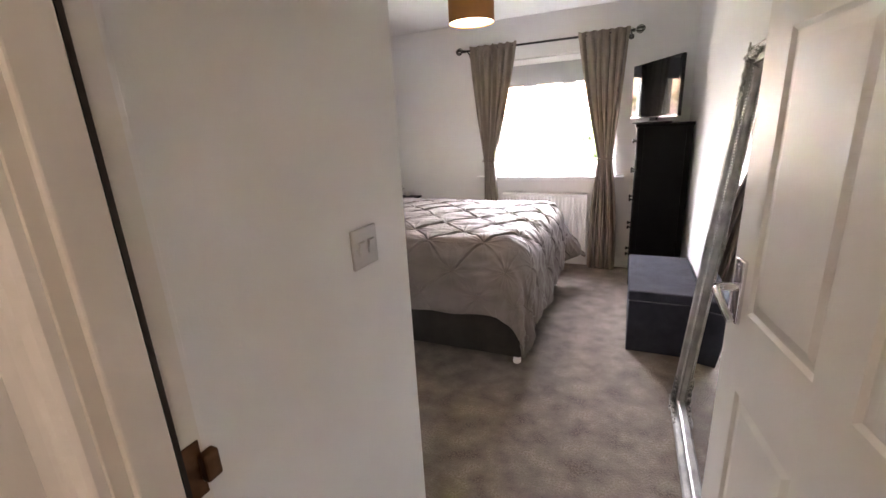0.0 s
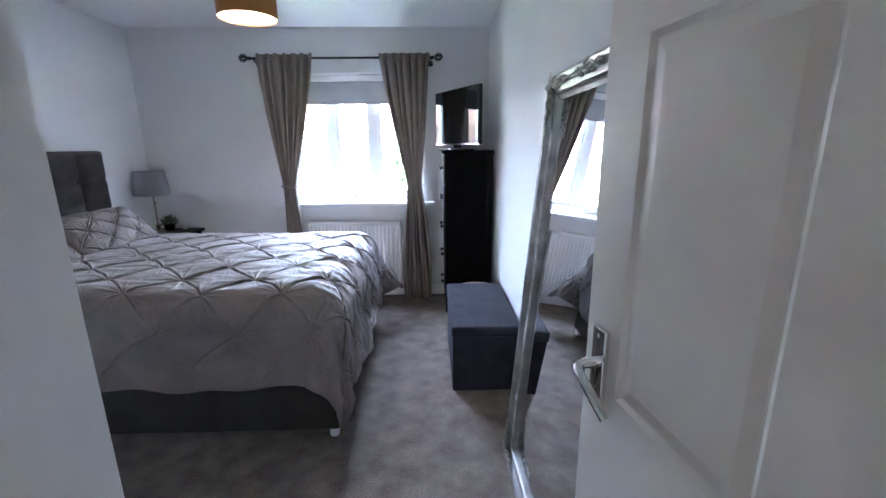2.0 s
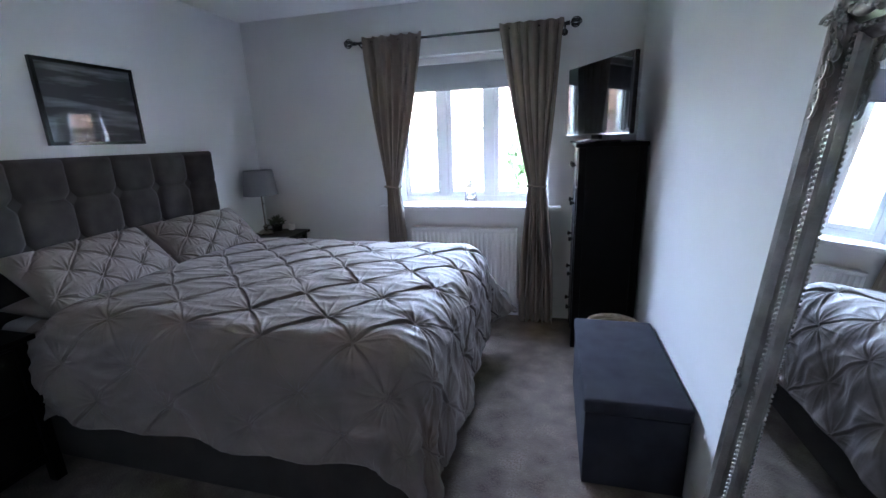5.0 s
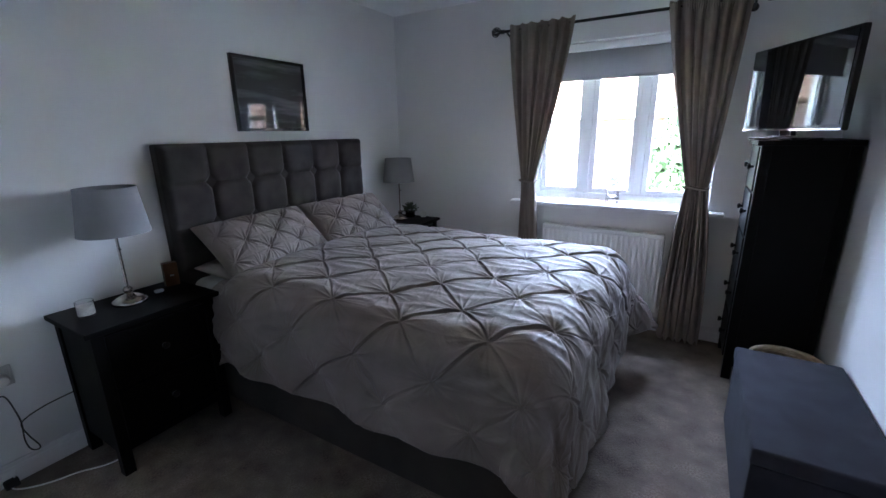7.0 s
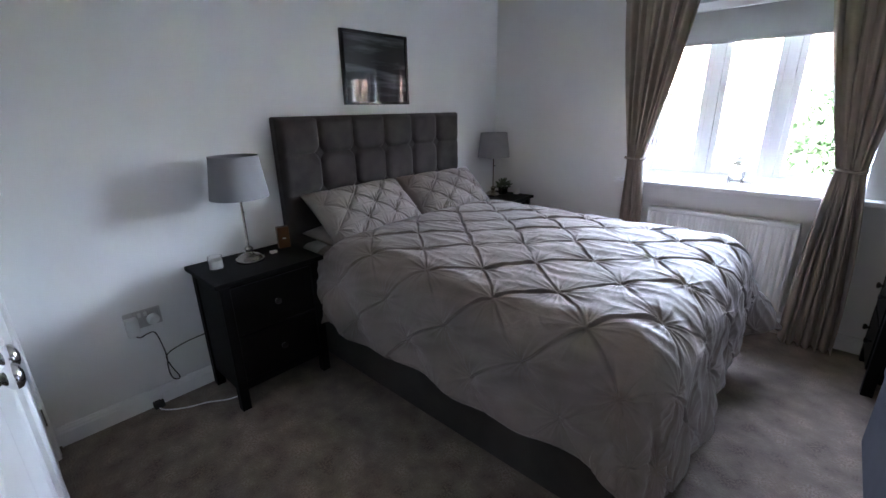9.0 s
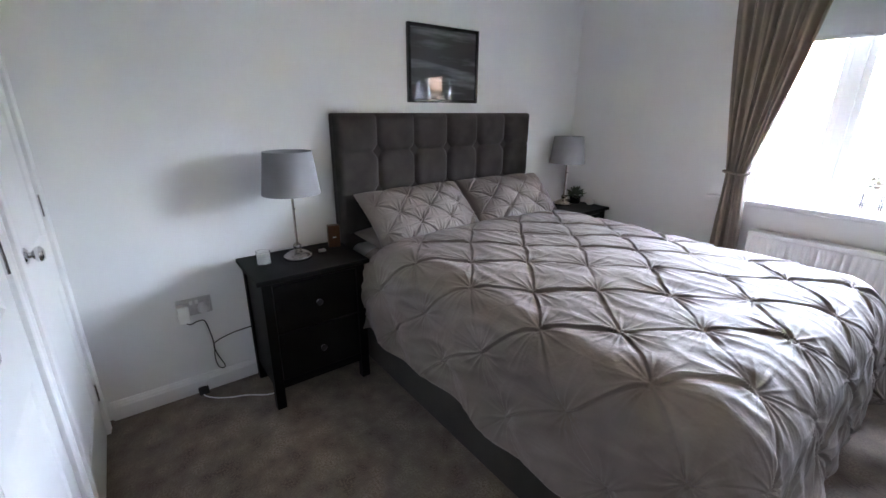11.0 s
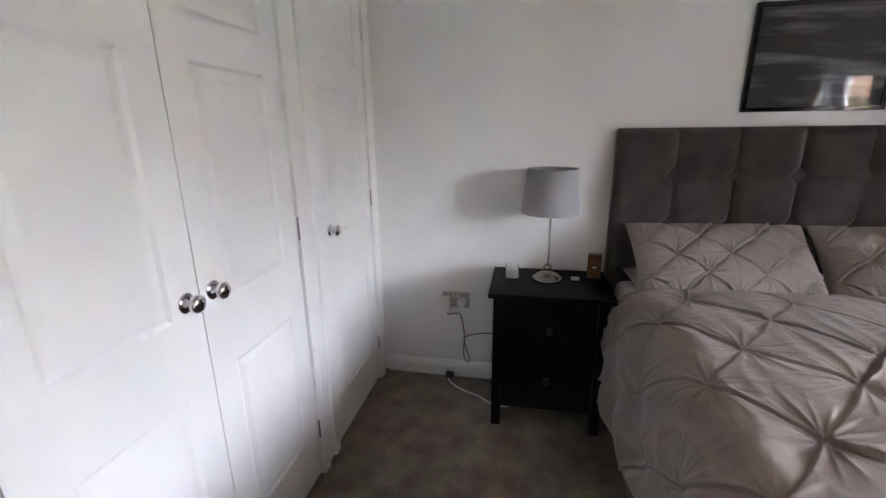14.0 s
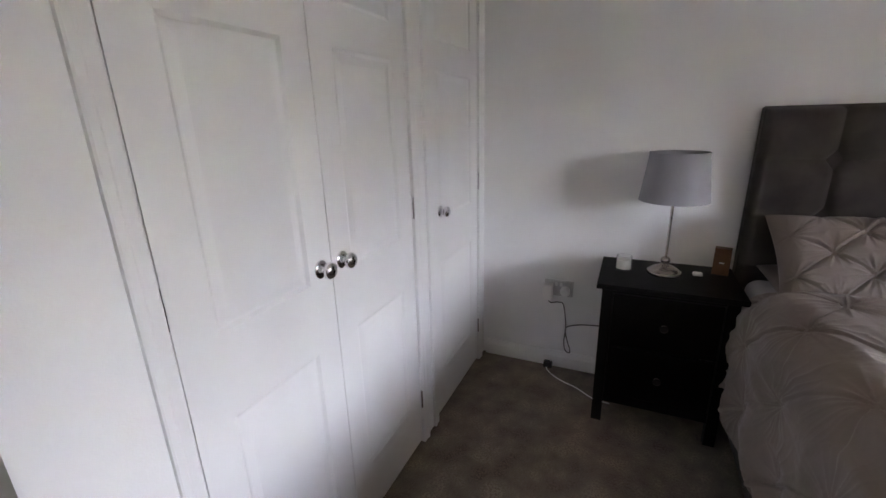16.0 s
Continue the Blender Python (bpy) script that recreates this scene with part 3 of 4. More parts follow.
def tuft(u, v):
    y, z = HB0 + (HB1 - HB0) * u, 0.35 + (HZ - 0.35) * v
    dy, dz = min(abs(y - q) for q in BUTY), min(abs(z - q) for q in BUTZ)
    hy, hz = 1 - math.exp(-dy / 0.013), 1 - math.exp(-dz / 0.012)
    near = math.exp(-(dy / 0.09) ** 2)
    h = 0.03 * hy * (1 - (0.3 * near + 0.35) * (1 - hz)) - 0.030 * math.exp(-((dy / 0.026) ** 2 + (dz / 0.024) ** 2))
    e = min(y - HB0, HB1 - y, HZ - z)
    rim = min(1.0, max(0.0, e / 0.03))
    h = h * (0.5 + 0.5 * rim) - 0.03 * (1 - math.sqrt(max(0, 1 - (1 - rim) ** 2)))
    h += 0.0022 * noise.noise((y * 14, z * 14, 3))
    return (0.065 + h, y, z)


hbd = part("headboard", sheet(tuft, 170, 120), VELVET, bed, "buttoned charcoal velvet headboard", True)
part("headboard_frame", box(0.004, HB0, 0.05, 0.068, HB1, HZ, 0.012, 3), VELVET, bed)
for by in BUTY:
    for bz in BUTZ[:2]:
        part("button", moved(lathe([(0.010, 0), (0.009, 0.003), (0.005, 0.005), (0, 0.006)], 14), pose(0.034, by, bz, 0, 90, 0)), VELVET, hbd, "", True)


def knots(u, v, du, dv, u0, v0, seed, jig=0.012):
    """Relief of pinched cloth: knots on a diamond lattice, creases between them and a star of folds round each."""
    ju = u + jig * np.sin(7.3 * v + 1.3 * seed) + 0.6 * jig * np.sin(17 * u + 2.1)
    jv = v + jig * np.sin(6.1 * u + 2.7 * seed) + 0.6 * jig * np.sin(19 * v + 0.4)
    a, b = (ju - u0) / du, (jv - v0) / dv
    p, q = a + b, a - b
    pi_, qi = np.round(p), np.round(q)
    fp, fq = p - pi_, q - qi
    ru, rv = 0.5 * (fp + fq) * du, 0.5 * (fp - fq) * dv
    r = np.sqrt(ru ** 2 + rv ** 2) + 1e-9
    th = np.arctan2(rv, ru)
    hsh = np.sin(pi_ * 12.99 + qi * 78.23 + seed) * 43758.5
    rnd_ = hsh - np.floor(hsh)
    hs2 = np.sin(pi_ * 39.3 + qi * 11.13 + 2 * seed) * 23421.6
    rn2 = hs2 - np.floor(hs2)
    size = 0.5 * (du + dv) / 0.38
    puff = (np.abs(np.sin(math.pi * p)) * np.abs(np.sin(math.pi * q))) ** 0.55
    line = np.minimum(np.abs(fp), np.abs(fq))
    crease = np.exp(-line / 0.03)
    gap = 1 / math.hypot(1 / du, 1 / dv)
    tucks = 0
    for f, g, other, kk, much in ((fq, p, qi, -1.0, 1.15), (fp, q, pi_, 1.0, 0.5)):
        t_ = g - np.floor(g)
        hh = np.sin(np.floor(g) * 21.7 + other * 9.1 + 3.3 * seed) * 9631.7
        rr = hh - np.floor(hh)
        d = f * gap - kk * (0.002 + 0.012 * rr) * size * np.sin(math.pi * t_)
        w = np.minimum(1, 5 * np.sin(math.pi * t_)) * (0.5 + 0.5 * np.abs(np.cos(math.pi * t_))) * (0.25 + 0.95 * rr)
        tucks = tucks + much * w * (np.tanh(d * kk / (0.0022 * size)) + 0.15) * np.exp(-np.abs(d) / (0.008 * size))
    n1 = 6 + np.round(rn2 * 3)
    ridge = (1 - np.abs(np.sin(0.5 * n1 * th + 3.14 * rnd_))) ** 3.0 - 0.2
    star = np.exp(-r / (0.085 * size)) * (1 - np.exp(-r / (0.010 * size))) * ridge
    ridge2 = (1 - np.abs(np.sin(0.5 * (n1 + 8) * th + 3.14 * rn2))) ** 2.4 - 0.22
    star2 = np.exp(-r / (0.065 * size)) * (1 - np.exp(-r / (0.008 * size))) * ridge2
    pinch = np.exp(-r / (0.028 * size))
    bead = np.exp(-(r / (0.010 * size)) ** 2)
    return size * (0.006 * puff - 0.002 * crease + 0.0145 * tucks + 0.008 * star + 0.011 * star2 - 0.011 * pinch + 0.006 * bead)


def grid_mesh(name, P, material, parent, label=""):
    nu, nv = P.shape[0], P.shape[1]
    idx = np.arange(nu * nv).reshape(nu, nv)
    q = np.stack([idx[:-1, :-1], idx[1:, :-1], idx[1:, 1:], idx[:-1, 1:]], -1).reshape(-1, 4)
    me = bpy.data.meshes.new(name)
    me.from_pydata(P.reshape(-1, 3).tolist(), [], q.tolist())
    me.materials.append(material)
    me.shade_smooth()
    ob = new(name, me)
    ob.parent = parent
    return tagged(ob, label)


def offset(P, h):
    tu, tv = np.gradient(P, axis=0), np.gradient(P, axis=1)
    n = np.cross(tu, tv)
    n /= np.linalg.norm(n, axis=-1, keepdims=True) + 1e-12
    return P + n * h[..., None]


duvet = thing("duvet", "silver-grey pintucked duvet draped over the bed", "duvet", (0, 0, 0))
R, UT, V0, V1, ZT = 0.16, 1.868, 1.288, 2.452, 0.738
SIDE, FOOT = 0.512, 0.587
us, vs_ = np.linspace(0.30, UT + FOOT, 650), np.linspace(V0 - SIDE, V1 + SIDE, 660)
U, V = np.meshgrid(us, vs_, indexing="ij")
oa = np.maximum(0, U - UT)
ob_ = np.where(V < V0, V - V0, np.where(V > V1, V - V1, 0.0))
D = np.sqrt(oa ** 2 + ob_ ** 2)
dirx, diry = oa / (D + 1e-9), ob_ / (D + 1e-9)
arc = np.minimum(D, R * math.pi / 2)
hang = np.maximum(0, D - R * math.pi / 2)
wave = 0.016 * np.sin(9 * U + 2 * np.sin(3 * V)) * np.cos(8 * V) + 0.012 * np.sin(19 * (U + V))
out = R * np.sin(arc / R) + hang * 0.10 + wave * np.minimum(1, hang / 0.15)
drop = R * (1 - np.cos(arc / R)) + hang * 0.985
far_corner = 2 * dirx * np.maximum(diry, 0) * np.minimum(1, hang / 0.1)
out = out + 0.38 * hang * far_corner
drop = drop - 0.30 * hang * far_corner
X = np.minimum(U, UT) + dirx * out
Y = np.clip(V, V0, V1) + diry * out
swell = 0.018 * np.sin(math.pi * (np.clip(V, V0, V1) - V0) / (V1 - V0)) + 0.010 * np.sin(5 * U + 1) * np.sin(4 * V)
Z = ZT - drop + swell * np.exp(-(D / 0.07) ** 2)
Z = np.maximum(Z, 0.03 + 0.01 * np.sin(30 * U))
head = np.clip((0.50 - U) / 0.14, 0, 1)
Z -= 0.06 * head ** 2
P = np.stack([X, Y, Z], -1)
h = knots(U, V, 0.345, 0.332, 1.758, 1.205, 1.7, 0.014)
wr = np.array([[(0.5 - abs(noise.noise((u * 5 + v * 3, v * 15 - u * 3, 0.3)))) * 1.4 for v in vs_[::3]] for u in us[::3]])
wr = np.kron(wr, np.ones((3, 3)))[: len(us), : len(vs_)]
ker = np.ones(5) / 5
wr = np.apply_along_axis(lambda m: np.convolve(m, ker, "same"), 0, np.apply_along_axis(lambda m: np.convolve(m, ker, "same"), 1, wr))
h = h * (1 - 0.15 * np.minimum(1, D / 0.25)) + (0.007 + 0.007 * np.minimum(1, D / 0.25)) * wr
dv = grid_mesh("cover", offset(P, h), DUVET, duvet)
md = dv.modifiers.new("thick", "SOLIDIFY")
md.thickness, md.offset = 0.018, -1
Q = offset(P, h - 0.006)
hem_line = [Q[i, 0] for i in range(45, Q.shape[0], 7)] + [Q[-1, j] for j in range(0, Q.shape[1], 7)] + [Q[i, -1] for i in range(Q.shape[0] - 1, 45, -7)]
part("hem", tube([tuple(float(c) for c in q_) for q_ in hem_line], 0.007, 6), DUVET, dv, "stitched hem edge", True)


def pillow(w, hgt, t, at, rx, rz, material, label, tucked=True, seed=1.0):
    """A plump pillow standing on its long side, its face along +x."""
    p = thing("pillow", label, "pillow", (0, 0, 0), 0, "bed pillows")
    s = np.linspace(-1, 1, 210)
    tt = np.linspace(-1, 1, 140)
    A, B = np.meshgrid(s, tt, indexing="ij")
    yy = A * w / 2 * (1 - 0.06 * (1 - B ** 2) * np.abs(A))
    zz = B * hgt / 2 * (1 - 0.08 * (1 - A ** 2) * np.abs(B))
    th = t / 2 * ((1 - A ** 2) * (1 - B ** 2)) ** 0.42
    F = np.stack([th, yy, zz], -1)
    Bk = np.stack([-th * 0.8, yy, zz], -1)
    if tucked:
        k = knots(yy, zz, 0.20, 0.175, 0.0, 0.0, seed, 0.006)
        edge = np.minimum(1, 6 * np.minimum(1 - np.abs(A), 1 - np.abs(B)))
        F = offset(F, k * edge * 3.0)
    m = pose(*at, 0, rx, rz)
    for nm, G in (("front", F), ("back", Bk[::-1])):
        ob = grid_mesh(nm, G, material, p)
        ob.matrix_basis = m
    return p


pillow(0.70, 0.40, 0.20, (0.285, 1.560, 0.795), -47, 4, DUVET, "silver-grey pintucked pillow leaning on the headboard", True, 2.0)
pillow(0.66, 0.40, 0.20, (0.285, 2.235, 0.795), -47, -5, DUVET, "silver-grey pintucked pillow leaning on the headboard", True, 5.0)
pillow(0.60, 0.42, 0.14, (0.30, 1.525, 0.690), -86, 0, DUVET, "plain grey pillow lying flat under another pillow", False)
pillow(0.60, 0.42, 0.14, (0.30, 2.22, 0.690), -86, 0, DUVET, "plain grey pillow lying flat under another pillow", False)

# ---- picture ----
pic = thing("framed_picture", "dark abstract print in a thin black frame on the wall", "picture", (0.0, 1.898, 1.595))
fw, fh, fs = 0.256, 0.206, 0.018
pf = box(0.002, -fw, -fh, 0.024, -fw + fs, fh, 0.002)
box(0.002, fw - fs, -fh, 0.024, fw, fh, 0.002, bm=pf)
box(0.002, -fw + fs, -fh, 0.024, fw - fs, -fh + fs, 0.002, bm=pf)
box(0.002, -fw + fs, fh - fs, 0.024, fw - fs, fh, 0.002, bm=pf)
part("frame", pf, BLACKGLOSS, pic)
part("glazed_print", box(0.004, -fw + fs, -fh + fs, 0.014, fw - fs, fh - fs), ART, pic, "dark print with pale horizontal strokes behind glass")


# ---- nightstands ----
def nightstand(at, label):
    n = thing("nightstand", label, "nightstand", at, 0, "bedside nightstands")
    w, d, hh = 0.525, 0.383, 0.66
    part("top", box(0.0, 0, hh - 0.022, d, w, hh, 0.004, 3), BLACKWOOD, n)
    part("side_panel", box(0.02, 0.03, 0.10, d - 0.045, 0.046, hh - 0.022), BLACKWOOD, n)
    part("side_panel", box(0.02, w - 0.046, 0.10, d - 0.045, w - 0.03, hh - 0.022), BLACKWOOD, n)
    part("back_panel", box(0.012, 0.046, 0.10, 0.02, w - 0.046, hh - 0.022), BLACKWOOD, n)
    part("bottom_panel", box(0.02, 0.046, 0.10, d - 0.045, w - 0.046, 0.115), BLACKWOOD, n)
    for lx in (0.012, d - 0.062):
        for ly in (0.022, w - 0.064):
            b = box(lx, ly, 0, lx + 0.042, ly + 0.042, hh - 0.022, 0.002)
            part("leg", b, BLACKWOOD, n)
    for z0, z1 in ((0.145, 0.375), (0.385, 0.615)):
        dr = part("drawer_front", box(d - 0.045, 0.068, z0, d - 0.026, w - 0.068, z1, 0.003), BLACKWOOD, n)
        part("drawer_knob", moved(lathe([(0, 0), (0.008, 0), (0.007, 0.010), (0.014, 0.016), (0.016, 0.023), (0.011, 0.028), (0, 0.029)], 18), pose(d - 0.026, w / 2, (z0 + z1) / 2, 0, 90, 0)), BLACKMETAL, dr, "small dark knob", True)
    part("apron", box(d - 0.045, 0.064, 0.10, d - 0.03, w - 0.064, 0.14), BLACKWOOD, n)
    part("rail", box(d - 0.045, 0.064, 0.62, d - 0.03, w - 0.064, hh - 0.022), BLACKWOOD, n)
    return n


NS1, NS2 = (0.020, 0.632, 0), (0.040, 2.635, 0)
nightstand(NS1, "black wooden nightstand with two drawers and tapered legs")
nightstand(NS2, "black wooden nightstand with two drawers in the far corner")
NT = 0.66


def table_lamp(at, label):
    l = thing("table_lamp", label, "table lamp", at, 0, "bedside table lamps")
    part("base", lathe([(0, 0), (0.066, 0), (0.068, 0.005), (0.066, 0.012), (0.056, 0.016), (0.054, 0.022), (0.040, 0.030), (0.022, 0.036), (0.014, 0.046), (0.019, 0.056), (0.019, 0.064), (0.011, 0.074), (0.0, 0.075)], 32), NICKEL, l, "stepped brushed nickel base", True)
    part("stem", lathe([(0, 0.06), (0.0055, 0.06), (0.0055, 0.33), (0.010, 0.332), (0.010, 0.37), (0, 0.37)], 14), NICKEL, l, "thin brushed nickel stem", True)
    part("switch", moved(lathe([(0, 0), (0.004, 0), (0.004, 0.014), (0, 0.014)], 8), pose(0.004, 0, 0.245, 0, 90, 0)), BLACKMETAL, l, "", True)
    sh = bmesh.new()
    prof = [(0.131, 0.315), (0.107, 0.505), (0.105, 0.505), (0.129, 0.315)]
    n = 48
    rg = [[sh.verts.new((r * math.cos(2 * math.pi * i / n), r * math.sin(2 * math.pi * i / n), z)) for i in range(n)] for r, z in prof]
    for p_, q_ in zip(rg, rg[1:] + rg[:1]):
        for i in range(n):
            sh.faces.new((p_[i], p_[(i + 1) % n], q_[(i + 1) % n], q_[i]))
    shade = part("shade", sh, LAMPGREY, l, "tapered grey cloth shade", True)
    part("trim_ring", tube([(0.107 * math.cos(a), 0.107 * math.sin(a), 0.506) for a in [i / 40 * 2 * math.pi for i in range(40)]], 0.0022, 6, True), LAMPGREY, shade)
    part("spider", tube([(-0.119, 0, 0.37), (0, 0, 0.365), (0.119, 0, 0.37)], 0.002, 6), CHROME, l)
    return l


table_lamp((0.180, 0.885, NT), "grey-shaded chrome table lamp on the nightstand, unlit")
table_lamp((0.150, 2.955, NT), "grey-shaded chrome table lamp by the far corner, unlit")

cj = thing("candle_jar", "small white candle in a glass jar on the nightstand", "candle", (0.180, 0.725, NT))
part("jar", lathe([(0, 0), (0.030, 0), (0.032, 0.004), (0.032, 0.062), (0.0295, 0.062), (0.0295, 0.006), (0, 0.006)], 24), GLASS, cj, "", True)
part("wax", lathe([(0, 0.007), (0.029, 0.007), (0.029, 0.045), (0, 0.044)], 24), WAX, cj, "white wax", True)
bx = thing("copper_box", "small upright copper-brown gift box on the nightstand", "box", (0.112, 1.100, NT), -12)
part("carton", box(-0.018, -0.03, 0, 0.018, 0.03, 0.115, 0.002), COPPER, bx)
part("label_bar", box(0.018, -0.008, 0.05, 0.0188, 0.010, 0.056), WAX, bx, "small pale printed bar")
eb = thing("earbud_case", "small white plastic case on the nightstand", "case", (0.165, 1.012, NT))
part("shell", box(-0.012, -0.018, 0, 0.012, 0.018, 0.014, 0.005, 3), PLASTIC, eb, "", True)

# plant and pots on the far nightstand
pl = thing("potted_plant", "small grey-green plant in a dark pot", "plant", (0.17, 3.075, NT))
part("pot", lathe([(0, 0), (0.035, 0), (0.045, 0.05), (0.043, 0.05), (0.034, 0.006), (0, 0.006)], 20), BLACKGLOSS, pl, "dark round pot", True)
lv = bmesh.new()
rnd = random.Random(11)
for i in range(120):
    a, e, r = rnd.uniform(0, 6.28), rnd.uniform(-0.2, 1.4), rnd.uniform(0.02, 0.07)
    c = Vector((r * math.cos(a) * math.cos(e), r * math.sin(a) * math.cos(e), 0.06 + r * math.sin(e) * 0.9))
    b = sheet(lambda u, v: ((u - 0.5) * 0.034, math.sin(u * math.pi) * (v - 0.5) * 0.014, 0.004 * math.sin(u * 3.14)), 4, 2)
    join(lv, moved(b, Matrix.Translation(c) @ Euler((rnd.uniform(0, 3), -e, a)).to_matrix().to_4x4()))
part("leaves", lv, LEAF, pl, "small grey-green leaves")
pt = thing("tealight_holder", "small pale ceramic tealight holder on the far nightstand", "candle holder", (0.275, 3.12, NT))
part("cup", lathe([(0, 0), (0.022, 0), (0.03, 0.02), (0.028, 0.045), (0.024, 0.045), (0.022, 0.01), (0, 0.01)], 20), WAX, pt, "", True)

# ---- east side: ottoman, basket, chest, television, mirror ----
ot = thing("storage_ottoman", "slate-blue linen storage ottoman against the wall", "ottoman", (0, 0, 0))
OX0, OX1, OY0, OY1 = 2.531, XE - 0.012, 1.545, 2.308
part("box_body", box(OX0 + 0.006, OY0 + 0.006, 0.0, OX1 - 0.006, OY1 - 0.006, 0.323, 0.006, 2), OTTO, ot)
part("lid", box(OX0, OY0, 0.325, OX1, OY1, 0.386, 0.012, 3), OTTO, ot, "padded slate linen lid", True)

bk = thing("wicker_basket", "round pale wicker basket behind the ottoman", "basket", (2.765, 2.492, 0))
bk.scale = (1, 1, 0.92)
part("lining", lathe([(0, 0.004), (0.118, 0.004), (0.142, 0.29), (0.139, 0.29), (0.114, 0.012), (0, 0.012)], 40), WICKER, bk, "", True)
for k in range(16):
    z = 0.012 + k * 0.0185
    r = 0.121 + 0.024 * z / 0.37
    part("weave", tube([((r + 0.003 * (1 if i % 2 else -1)) * math.cos(i / 40 * 2 * math.pi), (r + 0.003 * (1 if i % 2 else -1)) * math.sin(i / 40 * 2 * math.pi), z) for i in range(40)], 0.0085, 5, True), WICKER, bk, "", True)
part("rim", tube([(0.146 * math.cos(i / 40 * 2 * math.pi), 0.146 * math.sin(i / 40 * 2 * math.pi), 0.298) for i in range(40)], 0.013, 8, True), WICKER, bk, "", True)

ch = thing("chest_of_drawers", "tall narrow black wooden chest of drawers", "chest of drawers", (0, 0, 0))
CX0, CX1, CY0, CY1, CZ = 2.518, XE - 0.012, 2.690, 3.150, 1.305
part("top", box(CX0, CY0, CZ - 0.025, CX1, CY1, CZ, 0.004, 2), BLACKWOOD, ch)
for y0 in (CY0 + 0.018, CY1 - 0.036):
    part("side_panel", box(CX0 + 0.03, y0, 0.08, CX1 - 0.005, y0 + 0.018, CZ - 0.025), BLACKWOOD, ch)
part("back_panel", box(CX1 - 0.012, CY0 + 0.036, 0.08, CX1 - 0.005, CY1 - 0.036, CZ - 0.025), BLACKWOOD, ch)
part("plinth", box(CX0 + 0.03, CY0 + 0.036, 0.07, CX1 - 0.012, CY1 - 0.036, 0.10), BLACKWOOD, ch)
for lx in (CX0 + 0.018, CX1 - 0.05):
    for ly in (CY0 + 0.014, CY1 - 0.058):
        part("leg", box(lx, ly, 0, lx + 0.044, ly + 0.044, CZ - 0.025, 0.002), BLACKWOOD, ch)
zz0 = 0.115
for k in range(5):
    dr = part("drawer_front", box(CX0 + 0.012, CY0 + 0.062, zz0, CX0 + 0.032, CY1 - 0.062, zz0 + 0.222, 0.003), BLACKWOOD, ch)
    for ky in (CY0 + 0.14, CY1 - 0.14):
        part("drawer_knob", moved(lathe([(0, 0), (0.008, 0), (0.007, 0.010), (0.014, 0.016), (0.016, 0.023), (0.011, 0.028), (0, 0.029)], 16), pose(CX0 + 0.012, ky, zz0 + 0.12, 0, -90, 0)), BLACKMETAL, dr, "", True)
    zz0 += 0.234

tva = math.degrees(math.atan2(2.51 - 3.10, 2.77 - 2.468))
tv = thing("television", "small black flat television on the chest, switched off", "television", (2.625, 2.812, CZ), tva)
TW, TH = 0.33, 0.411
# the screen looks along local -y
part("cabinet", box(-TW, 0.0, 0.043, TW, 0.03, 0.043 + TH, 0.006, 2), BLACKGLOSS, tv)
part("back_bulge", box(-TW * 0.7, 0.03, 0.09, TW * 0.7, 0.055, 0.36, 0.012, 2), BLACKGLOSS, tv)
part("screen", box(-TW + 0.016, -0.002, 0.043 + 0.026, TW - 0.016, 0.002, 0.043 + TH - 0.016), SCREEN, tv, "dark reflective screen")
part("silver_strip", box(-TW + 0.004, -0.003, 0.044, TW - 0.004, 0.0, 0.052), CHROME, tv, "thin silver lower strip")
part("neck", box(-0.04, 0.005, 0.01, 0.04, 0.03, 0.06), BLACKGLOSS, tv)
part("stand", box(-0.16, -0.07, 0.0, 0.16, 0.075, 0.012, 0.005, 2), BLACKGLOSS, tv, "glossy black stand")
rm = thing("remote_control", "slim grey remote control on the chest", "remote control", (2.60, 2.88, CZ), 70)
part("shell", box(-0.07, -0.02, 0, 0.07, 0.02, 0.016, 0.005, 2), GREYSOCKET, rm)
part("keypad", box(-0.05, -0.013, 0.016, 0.05, 0.013, 0.018, 0.001), DARKRUB_SHADE, rm)
bt = thing("silver_dish", "low silver trinket dish on the chest", "dish", (2.63, 2.76, CZ))
part("bowl", lathe([(0, 0), (0.03, 0), (0.055, 0.018), (0.053, 0.02), (0.028, 0.005), (0, 0.005)], 24), SILVER, bt, "", True)

# leaning mirror
MY0, MY1, MH = 0.24, 1.062, 1.575
lean = math.degrees(math.atan2(0.128, 1.57))
mir = thing("leaning_mirror", "large ornate silver-framed mirror leaning on the wall", "mirror", (0, 0, 0))
mir.matrix_world = pose(2.783, 0, 0.004, 0, lean, 0)
FW = 0.085
prof = [(0.0, 0.004), (0.0, 0.03), (0.006, 0.040), (0.016, 0.044), (0.028, 0.040), (0.040, 0.028), (0.056, 0.020), (0.060, 0.024), (0.068, 0.024), (0.072, 0.018), (0.085, 0.008), (0.085, 0.0)]
b = bmesh.new()
rows = []
for (py, pz, sy, sz) in ((MY0, 0, 1, 1), (MY1, 0, -1, 1), (MY1, MH, -1, -1), (MY0, MH, 1, -1)):
    rows.append([b.verts.new((-e, py + sy * d, pz + sz * d)) for d, e in prof])
for p_, q_ in zip(rows, rows[1:] + rows[:1]):
    for i in range(len(prof) - 1):
        b.faces.new((p_[i], p_[i + 1], q_[i + 1], q_[i]))
bmesh.ops.recalc_face_normals(b, faces=b.faces[:])
mf = part("frame", b, SILVER, mir, "moulded silver frame")
part("backing", box(-0.004, MY0, 0, 0.012, MY1, MH), BLACKWOOD, mir)
